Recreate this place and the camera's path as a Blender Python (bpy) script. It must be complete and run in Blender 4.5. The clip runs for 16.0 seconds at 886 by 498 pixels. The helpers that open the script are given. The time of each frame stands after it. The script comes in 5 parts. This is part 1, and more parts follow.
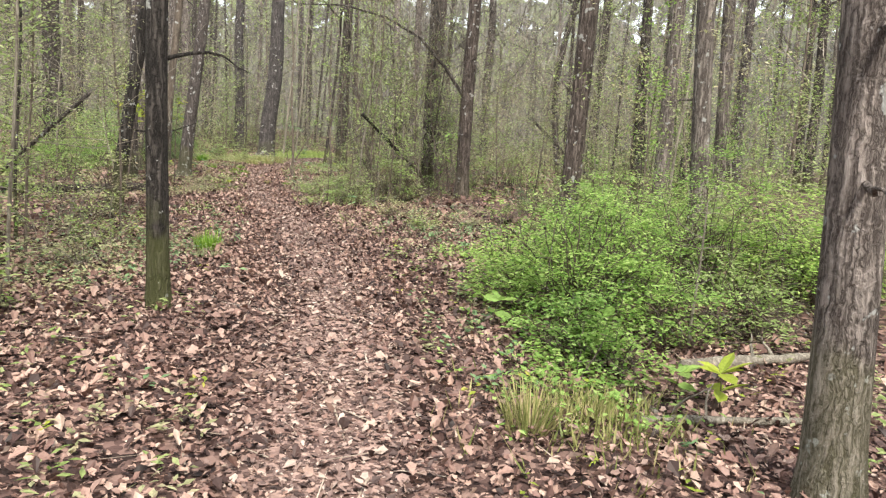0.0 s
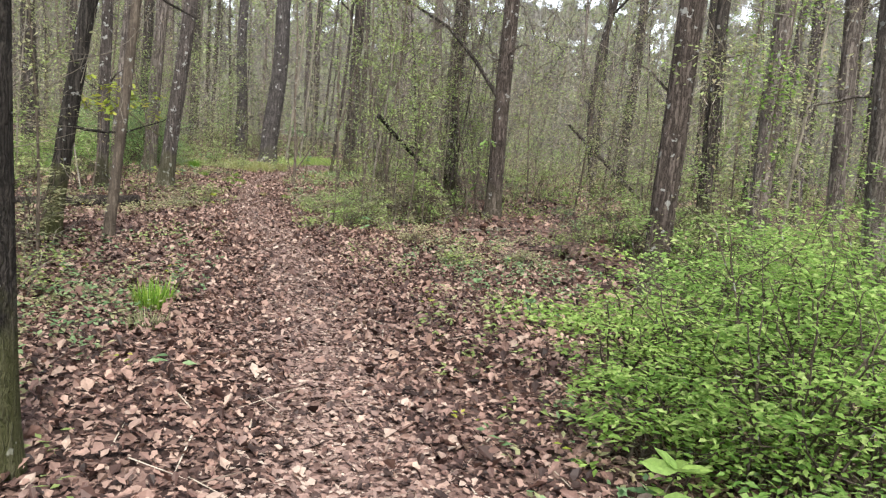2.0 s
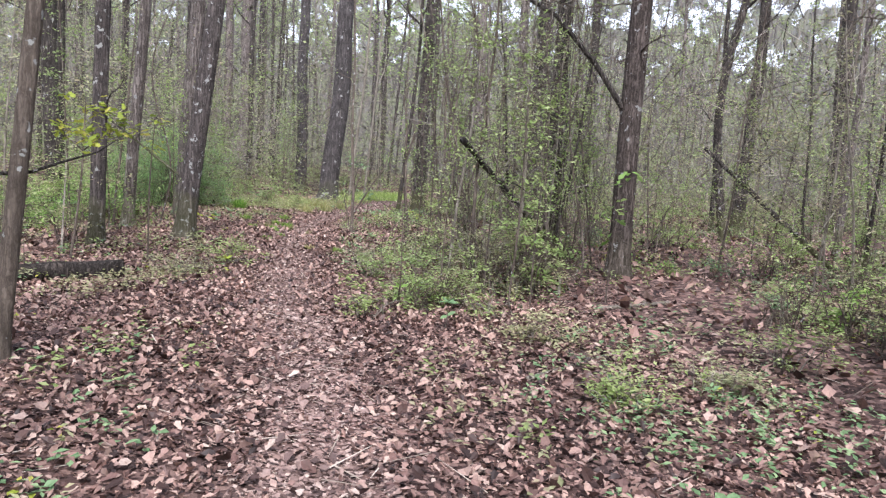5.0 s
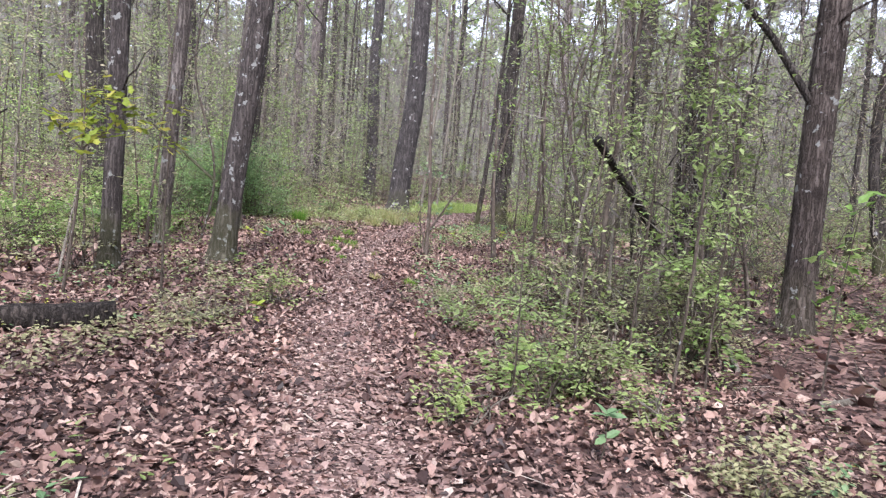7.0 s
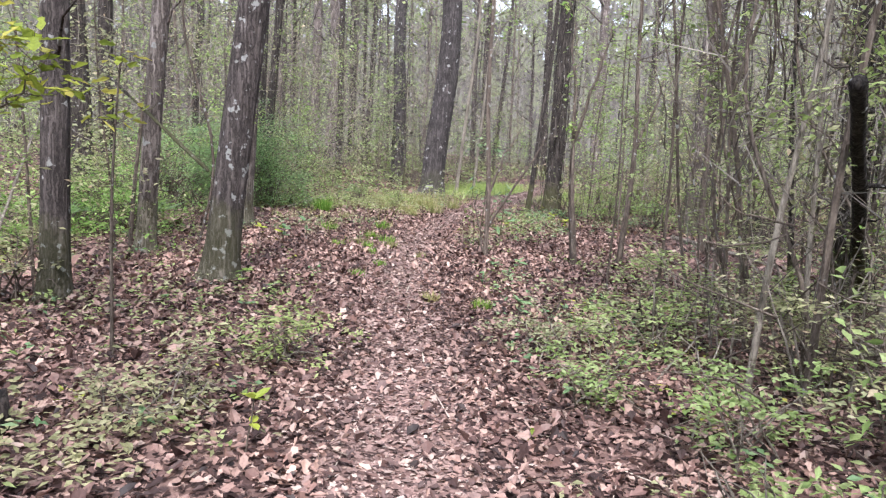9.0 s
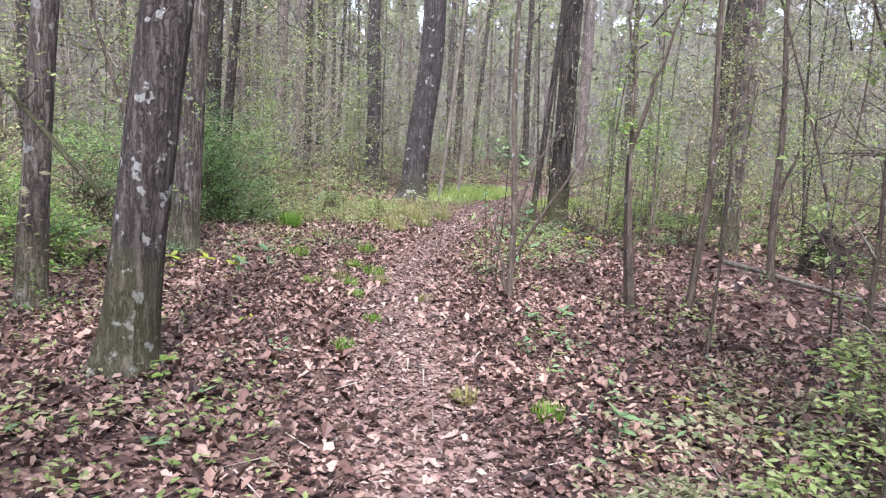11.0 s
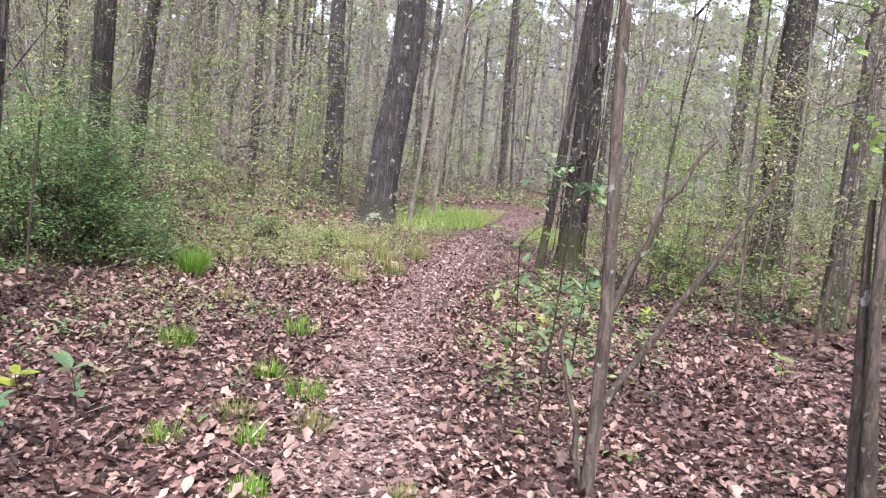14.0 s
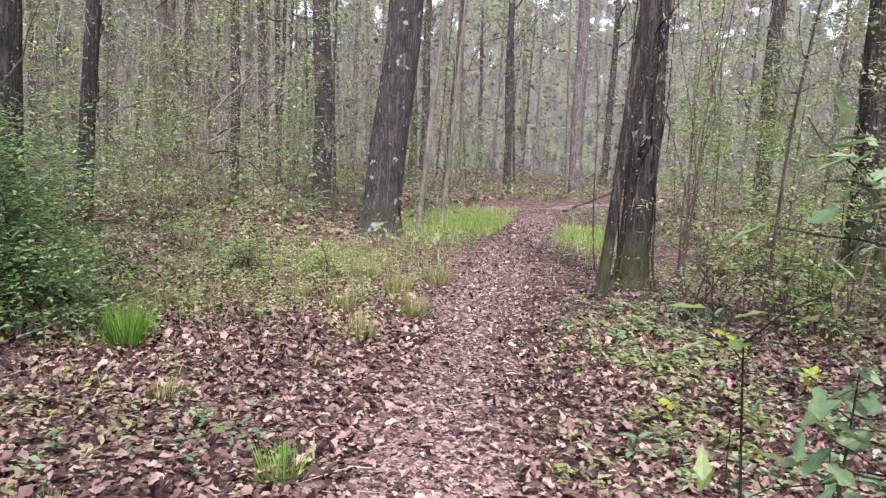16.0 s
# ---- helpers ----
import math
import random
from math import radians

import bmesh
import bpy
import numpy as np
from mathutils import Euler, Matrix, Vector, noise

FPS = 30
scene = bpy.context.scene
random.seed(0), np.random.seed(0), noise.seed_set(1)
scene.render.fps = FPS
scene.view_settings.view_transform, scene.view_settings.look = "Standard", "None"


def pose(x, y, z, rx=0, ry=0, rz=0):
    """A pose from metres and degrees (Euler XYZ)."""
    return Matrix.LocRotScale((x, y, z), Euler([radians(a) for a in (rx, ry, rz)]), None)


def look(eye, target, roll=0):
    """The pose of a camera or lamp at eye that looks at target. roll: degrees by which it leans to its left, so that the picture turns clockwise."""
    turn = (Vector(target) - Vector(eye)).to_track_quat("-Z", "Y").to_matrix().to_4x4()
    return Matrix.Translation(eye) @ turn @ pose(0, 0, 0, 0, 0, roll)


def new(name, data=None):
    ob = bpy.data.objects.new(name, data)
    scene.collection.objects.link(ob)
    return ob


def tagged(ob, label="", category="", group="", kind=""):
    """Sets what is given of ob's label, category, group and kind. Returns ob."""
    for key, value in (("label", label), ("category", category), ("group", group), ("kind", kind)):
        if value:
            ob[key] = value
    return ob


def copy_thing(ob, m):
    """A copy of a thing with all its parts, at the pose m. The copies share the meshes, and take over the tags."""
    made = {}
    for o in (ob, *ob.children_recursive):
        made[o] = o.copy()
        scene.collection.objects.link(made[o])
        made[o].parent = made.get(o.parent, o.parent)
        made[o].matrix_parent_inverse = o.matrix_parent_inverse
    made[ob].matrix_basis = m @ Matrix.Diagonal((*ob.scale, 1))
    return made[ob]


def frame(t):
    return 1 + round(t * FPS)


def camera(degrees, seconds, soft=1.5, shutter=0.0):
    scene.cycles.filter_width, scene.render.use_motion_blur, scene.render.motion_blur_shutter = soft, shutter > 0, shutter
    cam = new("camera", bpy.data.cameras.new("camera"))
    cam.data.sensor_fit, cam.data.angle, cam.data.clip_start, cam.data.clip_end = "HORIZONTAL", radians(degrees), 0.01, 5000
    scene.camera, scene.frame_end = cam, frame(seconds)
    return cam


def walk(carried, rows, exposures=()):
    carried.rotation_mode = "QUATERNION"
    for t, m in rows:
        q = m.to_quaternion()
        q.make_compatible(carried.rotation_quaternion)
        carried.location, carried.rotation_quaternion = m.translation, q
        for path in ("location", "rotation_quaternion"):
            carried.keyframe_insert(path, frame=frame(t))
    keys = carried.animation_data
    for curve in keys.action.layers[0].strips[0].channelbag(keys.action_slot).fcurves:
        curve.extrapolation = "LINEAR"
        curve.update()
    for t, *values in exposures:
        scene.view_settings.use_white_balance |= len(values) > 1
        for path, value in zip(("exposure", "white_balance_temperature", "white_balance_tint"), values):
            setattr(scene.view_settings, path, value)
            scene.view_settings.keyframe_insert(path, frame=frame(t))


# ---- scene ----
cam = camera(62.6, 16.0, soft=1.25)
PATH = [
    (0, (0.039, 0.182, 1.486), (0.034, 2.159, 1.181), 3.7),
    (0.5, (-0.057, 0.860, 1.460), (-0.107, 2.839, 1.175), 4.0),
    (1, (-0.180, 1.585, 1.454), (-0.228, 3.564, 1.173), 4.1),
    (1.5, (-0.314, 2.278, 1.460), (-0.370, 4.256, 1.175), 4.2),
    (2, (-0.459, 3.038, 1.442), (-0.478, 5.018, 1.158), 4.7),
    (2.5, (-0.548, 3.708, 1.451), (-0.562, 5.684, 1.142), 4.5),
    (3, (-0.682, 4.480, 1.454), (-0.676, 6.459, 1.164), 4.9),
    (3.5, (-0.782, 5.123, 1.481), (-0.844, 7.102, 1.195), 4.5),
    (3.7, (-0.871, 5.422, 1.460), (-0.940, 7.401, 1.179), 4.5),
    (5.8, (-1.349, 8.107, 1.470), (-1.632, 10.077, 1.273), 3.3),
    (6, (-1.462, 8.383, 1.470), (-1.743, 10.353, 1.272), 3.6),
    (6.5, (-1.696, 9.088, 1.452), (-2.043, 11.047, 1.252), 3.3),
    (7, (-1.900, 9.744, 1.458), (-2.292, 11.694, 1.251), 4.4),
    (7.5, (-2.149, 10.430, 1.456), (-2.541, 12.380, 1.246), 4.8),
    (8, (-2.423, 11.030, 1.445), (-2.867, 12.969, 1.233), 3.9),
    (8.5, (-2.738, 11.629, 1.454), (-3.189, 13.563, 1.216), 4.0),
    (8.7, (-2.838, 11.906, 1.415), (-3.300, 13.834, 1.155), 3.2),
    (10.8, (-3.967, 14.443, 1.514), (-4.327, 16.390, 1.226), 3.7),
    (11, (-4.022, 14.713, 1.497), (-4.384, 16.660, 1.223), 3.0),
    (11.5, (-4.203, 15.315, 1.510), (-4.460, 17.280, 1.238), 3.1),
    (12, (-4.401, 15.995, 1.485), (-4.641, 17.962, 1.211), 2.6),
    (12.5, (-4.561, 16.612, 1.495), (-4.789, 18.579, 1.214), 2.6),
    (13, (-4.722, 17.312, 1.495), (-4.931, 19.280, 1.212), 2.8),
    (13.5, (-4.843, 17.963, 1.498), (-5.052, 19.935, 1.237), 2.8),
    (14, (-5.028, 18.673, 1.497), (-5.286, 20.643, 1.270), 5.4),
    (14.5, (-5.177, 19.283, 1.488), (-5.517, 21.240, 1.254), 3.9),
    (15, (-5.411, 19.916, 1.487), (-5.753, 21.873, 1.254), 3.2),
    (15.5, (-5.572, 20.549, 1.531), (-5.917, 22.503, 1.282), 2.6),
    (16, (-5.754, 21.200, 1.535), (-6.005, 23.169, 1.290), 2.3),
]
walk(cam, [(t, look(eye, aim, roll)) for t, eye, aim, roll in PATH],
     exposures=[(0, 1.6, 6700, 8), (2, 1.4, 6450, 8), (3.5, 1.55, 6200, 10), (6, 1.48, 5750, 19), (8.5, 1.7, 5900, 17), (11, 1.7, 5800, 19), (13, 1.82, 5950, 21), (16, 1.6, 5950, 22)])

# ---- sky and light ----
world = bpy.data.worlds.new("overcast_sky")
scene.world = world
world.use_nodes = True
wn, wl = world.node_tree.nodes, world.node_tree.links
sky = wn.new("ShaderNodeTexSky")
sky.sky_type, sky.sun_disc = "NISHITA", False
sky.sun_elevation, sky.sun_rotation = radians(52), radians(200)
pale = wn.new("ShaderNodeHueSaturation")
pale.inputs["Saturation"].default_value = 0.3
wl.new(sky.outputs[0], pale.inputs["Color"])
wl.new(pale.outputs[0], wn["Background"].inputs[0])
wn["Background"].inputs[1].default_value = 0.14

sun = new("sun", bpy.data.lights.new("sun", "SUN"))
sun.data.energy, sun.data.angle, sun.data.color = 2.3, radians(10), (1.0, 0.95, 0.87)
sun.matrix_world = look((0, 0, 40), (0 - 40 * 0.26, 40 * 0.73, 0))


# ---- materials ----
def nodes_of(name):
    m = bpy.data.materials.new(name)
    m.use_nodes = True
    n, l = m.node_tree.nodes, m.node_tree.links
    return m, n, l, n["Principled BSDF"]


def ramp(n, stops):
    r = n.new("ShaderNodeValToRGB")
    e = r.color_ramp.elements
    while len(e) < len(stops):
        e.new(0.5)
    for k, (p, c) in zip(e, stops):
        k.position, k.color = p, (*c, 1)
    return r


def noise_tex(n, l, vec, scale, detail=4, rough=0.6):
    t = n.new("ShaderNodeTexNoise")
    t.inputs["Scale"].default_value, t.inputs["Detail"].default_value, t.inputs["Roughness"].default_value = scale, detail, rough
    l.new(vec, t.inputs["Vector"])
    return t


def mix_rgb(n, l, fac, a, b, kind="MIX"):
    m = n.new("ShaderNodeMix")
    m.data_type, m.blend_type = "RGBA", kind
    if isinstance(fac, float):
        m.inputs[0].default_value = fac
    else:
        l.new(fac, m.inputs[0])
    for socket, v in ((m.inputs[6], a), (m.inputs[7], b)):
        if isinstance(v, tuple):
            socket.default_value = (*v, 1)
        else:
            l.new(v, socket)
    return m.outputs[2]


def bark_material(name, deep, mid, light, lichen=0.0, moss=0.0, furrow=1.0, spot=11):
    m, n, l, b = nodes_of(name)
    tc, info = n.new("ShaderNodeTexCoord"), n.new("ShaderNodeObjectInfo")
    shift = n.new("ShaderNodeVectorMath")
    shift.operation = "ADD"
    spread = n.new("ShaderNodeCombineXYZ")
    far = n.new("ShaderNodeMath")
    far.operation = "MULTIPLY"
    far.inputs[1].default_value = 37.0
    l.new(info.outputs["Random"], far.inputs[0])
    l.new(far.outputs[0], spread.inputs[2])
    l.new(tc.outputs["Object"], shift.inputs[0])
    l.new(spread.outputs[0], shift.inputs[1])
    mp = n.new("ShaderNodeMapping")
    mp.inputs["Scale"].default_value = (1, 1, 0.1)
    l.new(shift.outputs[0], mp.inputs["Vector"])
    warp = noise_tex(n, l, shift.outputs[0], 9, 3)
    bent = n.new("ShaderNodeMix")
    bent.data_type = "VECTOR"
    bent.inputs[0].default_value = 0.05
    l.new(mp.outputs[0], bent.inputs[4])
    l.new(warp.outputs["Color"], bent.inputs[5])
    ridges = noise_tex(n, l, bent.outputs[1], 24, 5, 0.6)
    mid_way = n.new("ShaderNodeMath")
    mid_way.operation = "SUBTRACT"
    mid_way.inputs[1].default_value = 0.5
    l.new(ridges.outputs["Fac"], mid_way.inputs[0])
    fold = n.new("ShaderNodeMath")
    fold.operation = "ABSOLUTE"
    l.new(mid_way.outputs[0], fold.inputs[0])
    grain = noise_tex(n, l, mp.outputs[0], 75, 5, 0.65)
    blotch = noise_tex(n, l, shift.outputs[0], 3.2, 4)
    crack = ramp(n, [(0.0, (0, 0, 0)), (0.03, (0.25, 0.25, 0.25)), (0.16, (1, 1, 1))])
    l.new(fold.outputs[0], crack.inputs[0])
    tone = ramp(n, [(0.25, mid), (0.75, light)])
    l.new(grain.outputs["Fac"], tone.inputs[0])
    col = mix_rgb(n, l, crack.outputs[0], deep, tone.outputs[0])
    shade = ramp(n, [(0.3, (0.62, 0.6, 0.58)), (0.7, (1.15, 1.12, 1.08))])
    l.new(blotch.outputs["Fac"], shade.inputs[0])
    col = mix_rgb(n, l, 1.0, col, shade.outputs[0], "MULTIPLY")
    if lichen:
        spots = noise_tex(n, l, shift.outputs[0], spot, 3, 0.55)
        mask = ramp(n, [(0.66 - 0.08 * lichen, (0, 0, 0)), (0.70 - 0.08 * lichen, (1, 1, 1))])
        l.new(spots.outputs["Fac"], mask.inputs[0])
        col = mix_rgb(n, l, mask.outputs[0], col, (0.42, 0.42, 0.40))
    if moss:
        z = n.new("ShaderNodeSeparateXYZ")
        l.new(tc.outputs["Object"], z.inputs[0])
        rag = n.new("ShaderNodeMath")
        rag.operation = "MULTIPLY_ADD"
        l.new(blotch.outputs["Fac"], rag.inputs[0])
        rag.inputs[1].default_value = -1.1
        l.new(z.outputs[2], rag.inputs[2])
        mask = ramp(n, [(0.0, (moss, moss, moss)), (0.22, (0, 0, 0))])
        l.new(rag.outputs[0], mask.inputs[0])
        col = mix_rgb(n, l, mask.outputs[0], col, (0.13, 0.14, 0.045))
    l.new(col, b.inputs["Base Color"])
    b.inputs["Roughness"].default_value = 0.92
    b.inputs["Specular IOR Level"].default_value = 0.2
    high = n.new("ShaderNodeMath")
    high.operation = "MULTIPLY_ADD"
    l.new(crack.outputs[0], high.inputs[0])
    high.inputs[1].default_value = 0.7 * furrow
    l.new(grain.outputs["Fac"], high.inputs[2])
    bump = n.new("ShaderNodeBump")
    bump.inputs["Strength"].default_value, bump.inputs["Distance"].default_value = 1.0, 0.03
    l.new(high.outputs[0], bump.inputs["Height"])
    l.new(bump.outputs[0], b.inputs["Normal"])
    return m


def leaf_material(name, stops, through_light=0.35, rough=0.5, drift=False):
    m, n, l, b = nodes_of(name)
    geo, tc, info = n.new("ShaderNodeNewGeometry"), n.new("ShaderNodeTexCoord"), n.new("ShaderNodeObjectInfo")
    r = ramp(n, stops)
    l.new(geo.outputs["Random Per Island"], r.inputs[0])
    fine = noise_tex(n, l, tc.outputs["Object"], 60, 3)
    v = ramp(n, [(0.3, (0.75, 0.75, 0.75)), (0.7, (1.1, 1.1, 1.1))])
    l.new(fine.outputs["Fac"], v.inputs[0])
    col = mix_rgb(n, l, 1.0, r.outputs[0], v.outputs[0], "MULTIPLY")
    own = ramp(n, [(0.0, (0.85, 0.9, 0.85)), (1.0, (1.12, 1.08, 1.0))])
    l.new(info.outputs["Random"], own.inputs[0])
    col = mix_rgb(n, l, 1.0, col, own.outputs[0], "MULTIPLY")
    if drift:
        wide = noise_tex(n, l, tc.outputs["Object"], 0.9, 5, 0.7)
        damp = ramp(n, [(0.36, (0.62, 0.6, 0.62)), (0.5, (0.94, 0.93, 0.93)), (0.66, (1.1, 1.08, 1.06))])
        l.new(wide.outputs["Fac"], damp.inputs[0])
        col = mix_rgb(n, l, 1.0, col, damp.outputs[0], "MULTIPLY")
    l.new(col, b.inputs["Base Color"])
    b.inputs["Roughness"].default_value = rough
    b.inputs["Specular IOR Level"].default_value = 0.3
    if through_light:
        t, mix = n.new("ShaderNodeBsdfTranslucent"), n.new("ShaderNodeMixShader")
        l.new(col, t.inputs[0])
        mix.inputs[0].default_value = through_light
        l.new(b.outputs[0], mix.inputs[1])
        l.new(t.outputs[0], mix.inputs[2])
        l.new(mix.outputs[0], n["Material Output"].inputs[0])
    return m


def soil_material(name, dark, mid, light, cell):
    """Soil under old leaves: leaf-sized cells of many browns, stains and a broken relief."""
    m, n, l, b = nodes_of(name)
    tc = n.new("ShaderNodeTexCoord")
    wob = noise_tex(n, l, tc.outputs["Object"], 14, 3)
    v = n.new("ShaderNodeMix")
    v.data_type = "VECTOR"
    v.inputs[0].default_value = 0.05
    l.new(tc.outputs["Object"], v.inputs[4])
    l.new(wob.outputs["Color"], v.inputs[5])
    cells = n.new("ShaderNodeTexVoronoi")
    cells.inputs["Scale"].default_value = cell
    l.new(v.outputs[1], cells.inputs["Vector"])
    hue = n.new("ShaderNodeSeparateColor")
    l.new(cells.outputs["Color"], hue.inputs[0])
    r = ramp(n, [(0.0, dark), (0.45, mid), (1.0, light)])
    l.new(hue.outputs[0], r.inputs[0])
    patch = noise_tex(n, l, tc.outputs["Object"], 0.7, 5)
    p = ramp(n, [(0.3, (0.72, 0.72, 0.68)), (0.7, (1.12, 1.06, 1.02))])
    l.new(patch.outputs["Fac"], p.inputs[0])
    col = mix_rgb(n, l, 1.0, r.outputs[0], p.outputs[0], "MULTIPLY")
    l.new(col, b.inputs["Base Color"])
    b.inputs["Roughness"].default_value = 0.9
    b.inputs["Specular IOR Level"].default_value = 0.2
    h = n.new("ShaderNodeMath")
    h.operation = "ADD"
    l.new(hue.outputs[1], h.inputs[0])
    l.new(wob.outputs["Fac"], h.inputs[1])
    bump = n.new("ShaderNodeBump")
    bump.inputs["Strength"].default_value, bump.inputs["Distance"].default_value = 0.8, 0.03
    l.new(h.outputs[0], bump.inputs["Height"])
    l.new(bump.outputs[0], b.inputs["Normal"])
    return m


BARK_GREY = bark_material("grey_furrowed_bark", (0.085, 0.07, 0.064), (0.31, 0.27, 0.25), (0.5, 0.445, 0.415), 0.2, 0.3)
BARK_DARK = bark_material("dark_bark", (0.032, 0.028, 0.026), (0.11, 0.094, 0.085), (0.22, 0.195, 0.178), 0.15, 0.4)
BARK_LICHEN = bark_material("dark_bark_with_pale_lichen", (0.05, 0.043, 0.042), (0.15, 0.126, 0.12), (0.27, 0.24, 0.23), 0.5, 0.3)
BARK_BLACK = bark_material("blackish_bark", (0.018, 0.016, 0.015), (0.068, 0.06, 0.056), (0.155, 0.14, 0.13), 0.1, 0.45)
BARK_SPOTTED = bark_material("cool_dark_bark_with_white_spots", (0.045, 0.041, 0.042), (0.125, 0.112, 0.112), (0.23, 0.21, 0.21), 0.35, 0.15, 1.0, 6)
BARK_RED = bark_material("reddish_brown_flaking_bark", (0.045, 0.035, 0.031), (0.17, 0.137, 0.124), (0.32, 0.272, 0.25), 0.4, 0.1)
BARK_SMOOTH = bark_material("thin_brown_bark", (0.11, 0.09, 0.075), (0.19, 0.157, 0.132), (0.31, 0.263, 0.222), 0.1, 0.0, 0.3)
BARK_PALE = bark_material("pale_grey_twig_bark", (0.2, 0.18, 0.15), (0.36, 0.33, 0.28), (0.5, 0.46, 0.4), 0.0, 0.0, 0.2)
WOOD_DEAD = bark_material("rotting_wood", (0.02, 0.017, 0.015), (0.07, 0.056, 0.05), (0.17, 0.145, 0.13), 0.0, 0.0)
SPRING = leaf_material("fresh_spring_leaf", [(0.0, (0.21, 0.30, 0.09)), (0.5, (0.34, 0.435, 0.17)), (1.0, (0.48, 0.55, 0.27))], 0.5)
BRIGHT = leaf_material("bright_green_leaf", [(0.0, (0.13, 0.25, 0.05)), (0.5, (0.30, 0.47, 0.12)), (1.0, (0.50, 0.62, 0.24))], 0.48)
PRIVET = leaf_material("dark_green_leaf", [(0.0, (0.09, 0.18, 0.06)), (0.5, (0.25, 0.40, 0.16)), (1.0, (0.46, 0.60, 0.30))], 0.35, 0.45)
YELLOW = leaf_material("yellow_green_leaf", [(0.0, (0.22, 0.30, 0.05)), (0.6, (0.38, 0.45, 0.07)), (1.0, (0.55, 0.50, 0.12))], 0.45)
OLIVE = leaf_material("dull_olive_leaf", [(0.0, (0.22, 0.23, 0.12)), (0.5, (0.38, 0.39, 0.22)), (0.8, (0.5, 0.5, 0.31)), (1.0, (0.5, 0.4, 0.29))], 0.45)
BLUEGREEN = leaf_material("grey_green_leaf", [(0.0, (0.11, 0.19, 0.09)), (0.6, (0.20, 0.32, 0.16)), (1.0, (0.33, 0.44, 0.24))], 0.35)
GRASS = leaf_material("fresh_grass", [(0.0, (0.10, 0.21, 0.03)), (0.6, (0.23, 0.42, 0.06)), (1.0, (0.42, 0.55, 0.13))], 0.4)
GRASS_PALE = leaf_material("pale_fresh_grass", [(0.0, (0.22, 0.34, 0.08)), (0.6, (0.38, 0.50, 0.15)), (1.0, (0.55, 0.60, 0.28))], 0.45)
GRASS_DRY = leaf_material("half_dry_grass", [(0.0, (0.18, 0.22, 0.07)), (0.5, (0.34, 0.35, 0.14)), (1.0, (0.50, 0.42, 0.24))], 0.4)
LITTER = leaf_material("fallen_leaf", [(0.0, (0.026, 0.015, 0.014)), (0.22, (0.078, 0.043, 0.039)), (0.44, (0.21, 0.12, 0.106)), (0.68, (0.37, 0.234, 0.203)),
                                       (0.9, (0.46, 0.312, 0.27)), (1.0, (0.53, 0.395, 0.345))], 0.05, 0.55, True)
LITTER_TRAIL = leaf_material("trodden_leaf", [(0.0, (0.06, 0.036, 0.034)), (0.25, (0.17, 0.103, 0.096)), (0.7, (0.38, 0.25, 0.226)),
                                              (1.0, (0.62, 0.47, 0.42))], 0.08, 0.6)
SOIL = soil_material("leaf_covered_soil", (0.022, 0.014, 0.013), (0.09, 0.055, 0.05), (0.27, 0.18, 0.158), 18)
SOIL_TRAIL = soil_material("trodden_soil", (0.05, 0.032, 0.029), (0.19, 0.123, 0.11), (0.42, 0.295, 0.262), 34)
HAZE = leaf_material("distant_spring_foliage", [(0.0, (0.07, 0.064, 0.054)), (0.35, (0.15, 0.14, 0.11)), (0.6, (0.2, 0.22, 0.115)), (0.85, (0.29, 0.32, 0.175)), (1.0, (0.35, 0.33, 0.28))], 0.45)
TWIG_DARK = leaf_material("dark_bare_twig", [(0.0, (0.06, 0.05, 0.046)), (0.5, (0.16, 0.135, 0.122)), (1.0, (0.34, 0.295, 0.265))], 0.0, 0.85)
TWIG = leaf_material("dead_twig", [(0.0, (0.16, 0.125, 0.105)), (0.6, (0.33, 0.275, 0.235)), (1.0, (0.52, 0.46, 0.41))], 0.0, 0.8)


# ---- shapes ----
RNG = np.random.default_rng(11)
TRAIL = np.array([(0.5, -60), (0.3, -8), (0.05, 0.3), (-0.5, 4), (-1.3, 8), (-2.56, 12.15), (-3.75, 14.9), (-4.95, 19), (-5.85, 22.2),
                  (-6.25, 25), (-6.32, 27.2), (-6.38, 29.6), (-6.05, 36.0), (-5.5, 46.3), (-3.0, 51.5), (2.5, 56), (11, 61), (40, 74), (150, 120)])


def trail_distance(x, y):
    p = np.stack([np.asarray(x, float), np.asarray(y, float)], -1)
    best = np.full(p.shape[:-1], 1e9)
    for a, b in zip(TRAIL[:-1], TRAIL[1:]):
        d = b - a
        k = np.clip(((p - a) @ d) / (d @ d), 0, 1)
        best = np.minimum(best, np.linalg.norm(p - a - k[..., None] * d, axis=-1))
    return best


def ground_z(x, y):
    """The forest floor: nearly level, with a low bank far to the west and a shallow tread along the trail."""
    x, y = np.asarray(x, float), np.asarray(y, float)
    s = np.clip((-13.5 - x) / 16, 0, 1)
    bank = 0.9 * s * s * (3 - 2 * s)
    lumps = 0.03 * np.sin(0.9 * x + 0.4 * y) + 0.025 * np.sin(0.5 * x - 0.8 * y + 1) + 0.012 * np.sin(2.3 * x + 1.7 * y)
    tread = 0.035 * np.exp(-(trail_distance(x, y) / 0.5) ** 2)
    return bank + lumps - tread


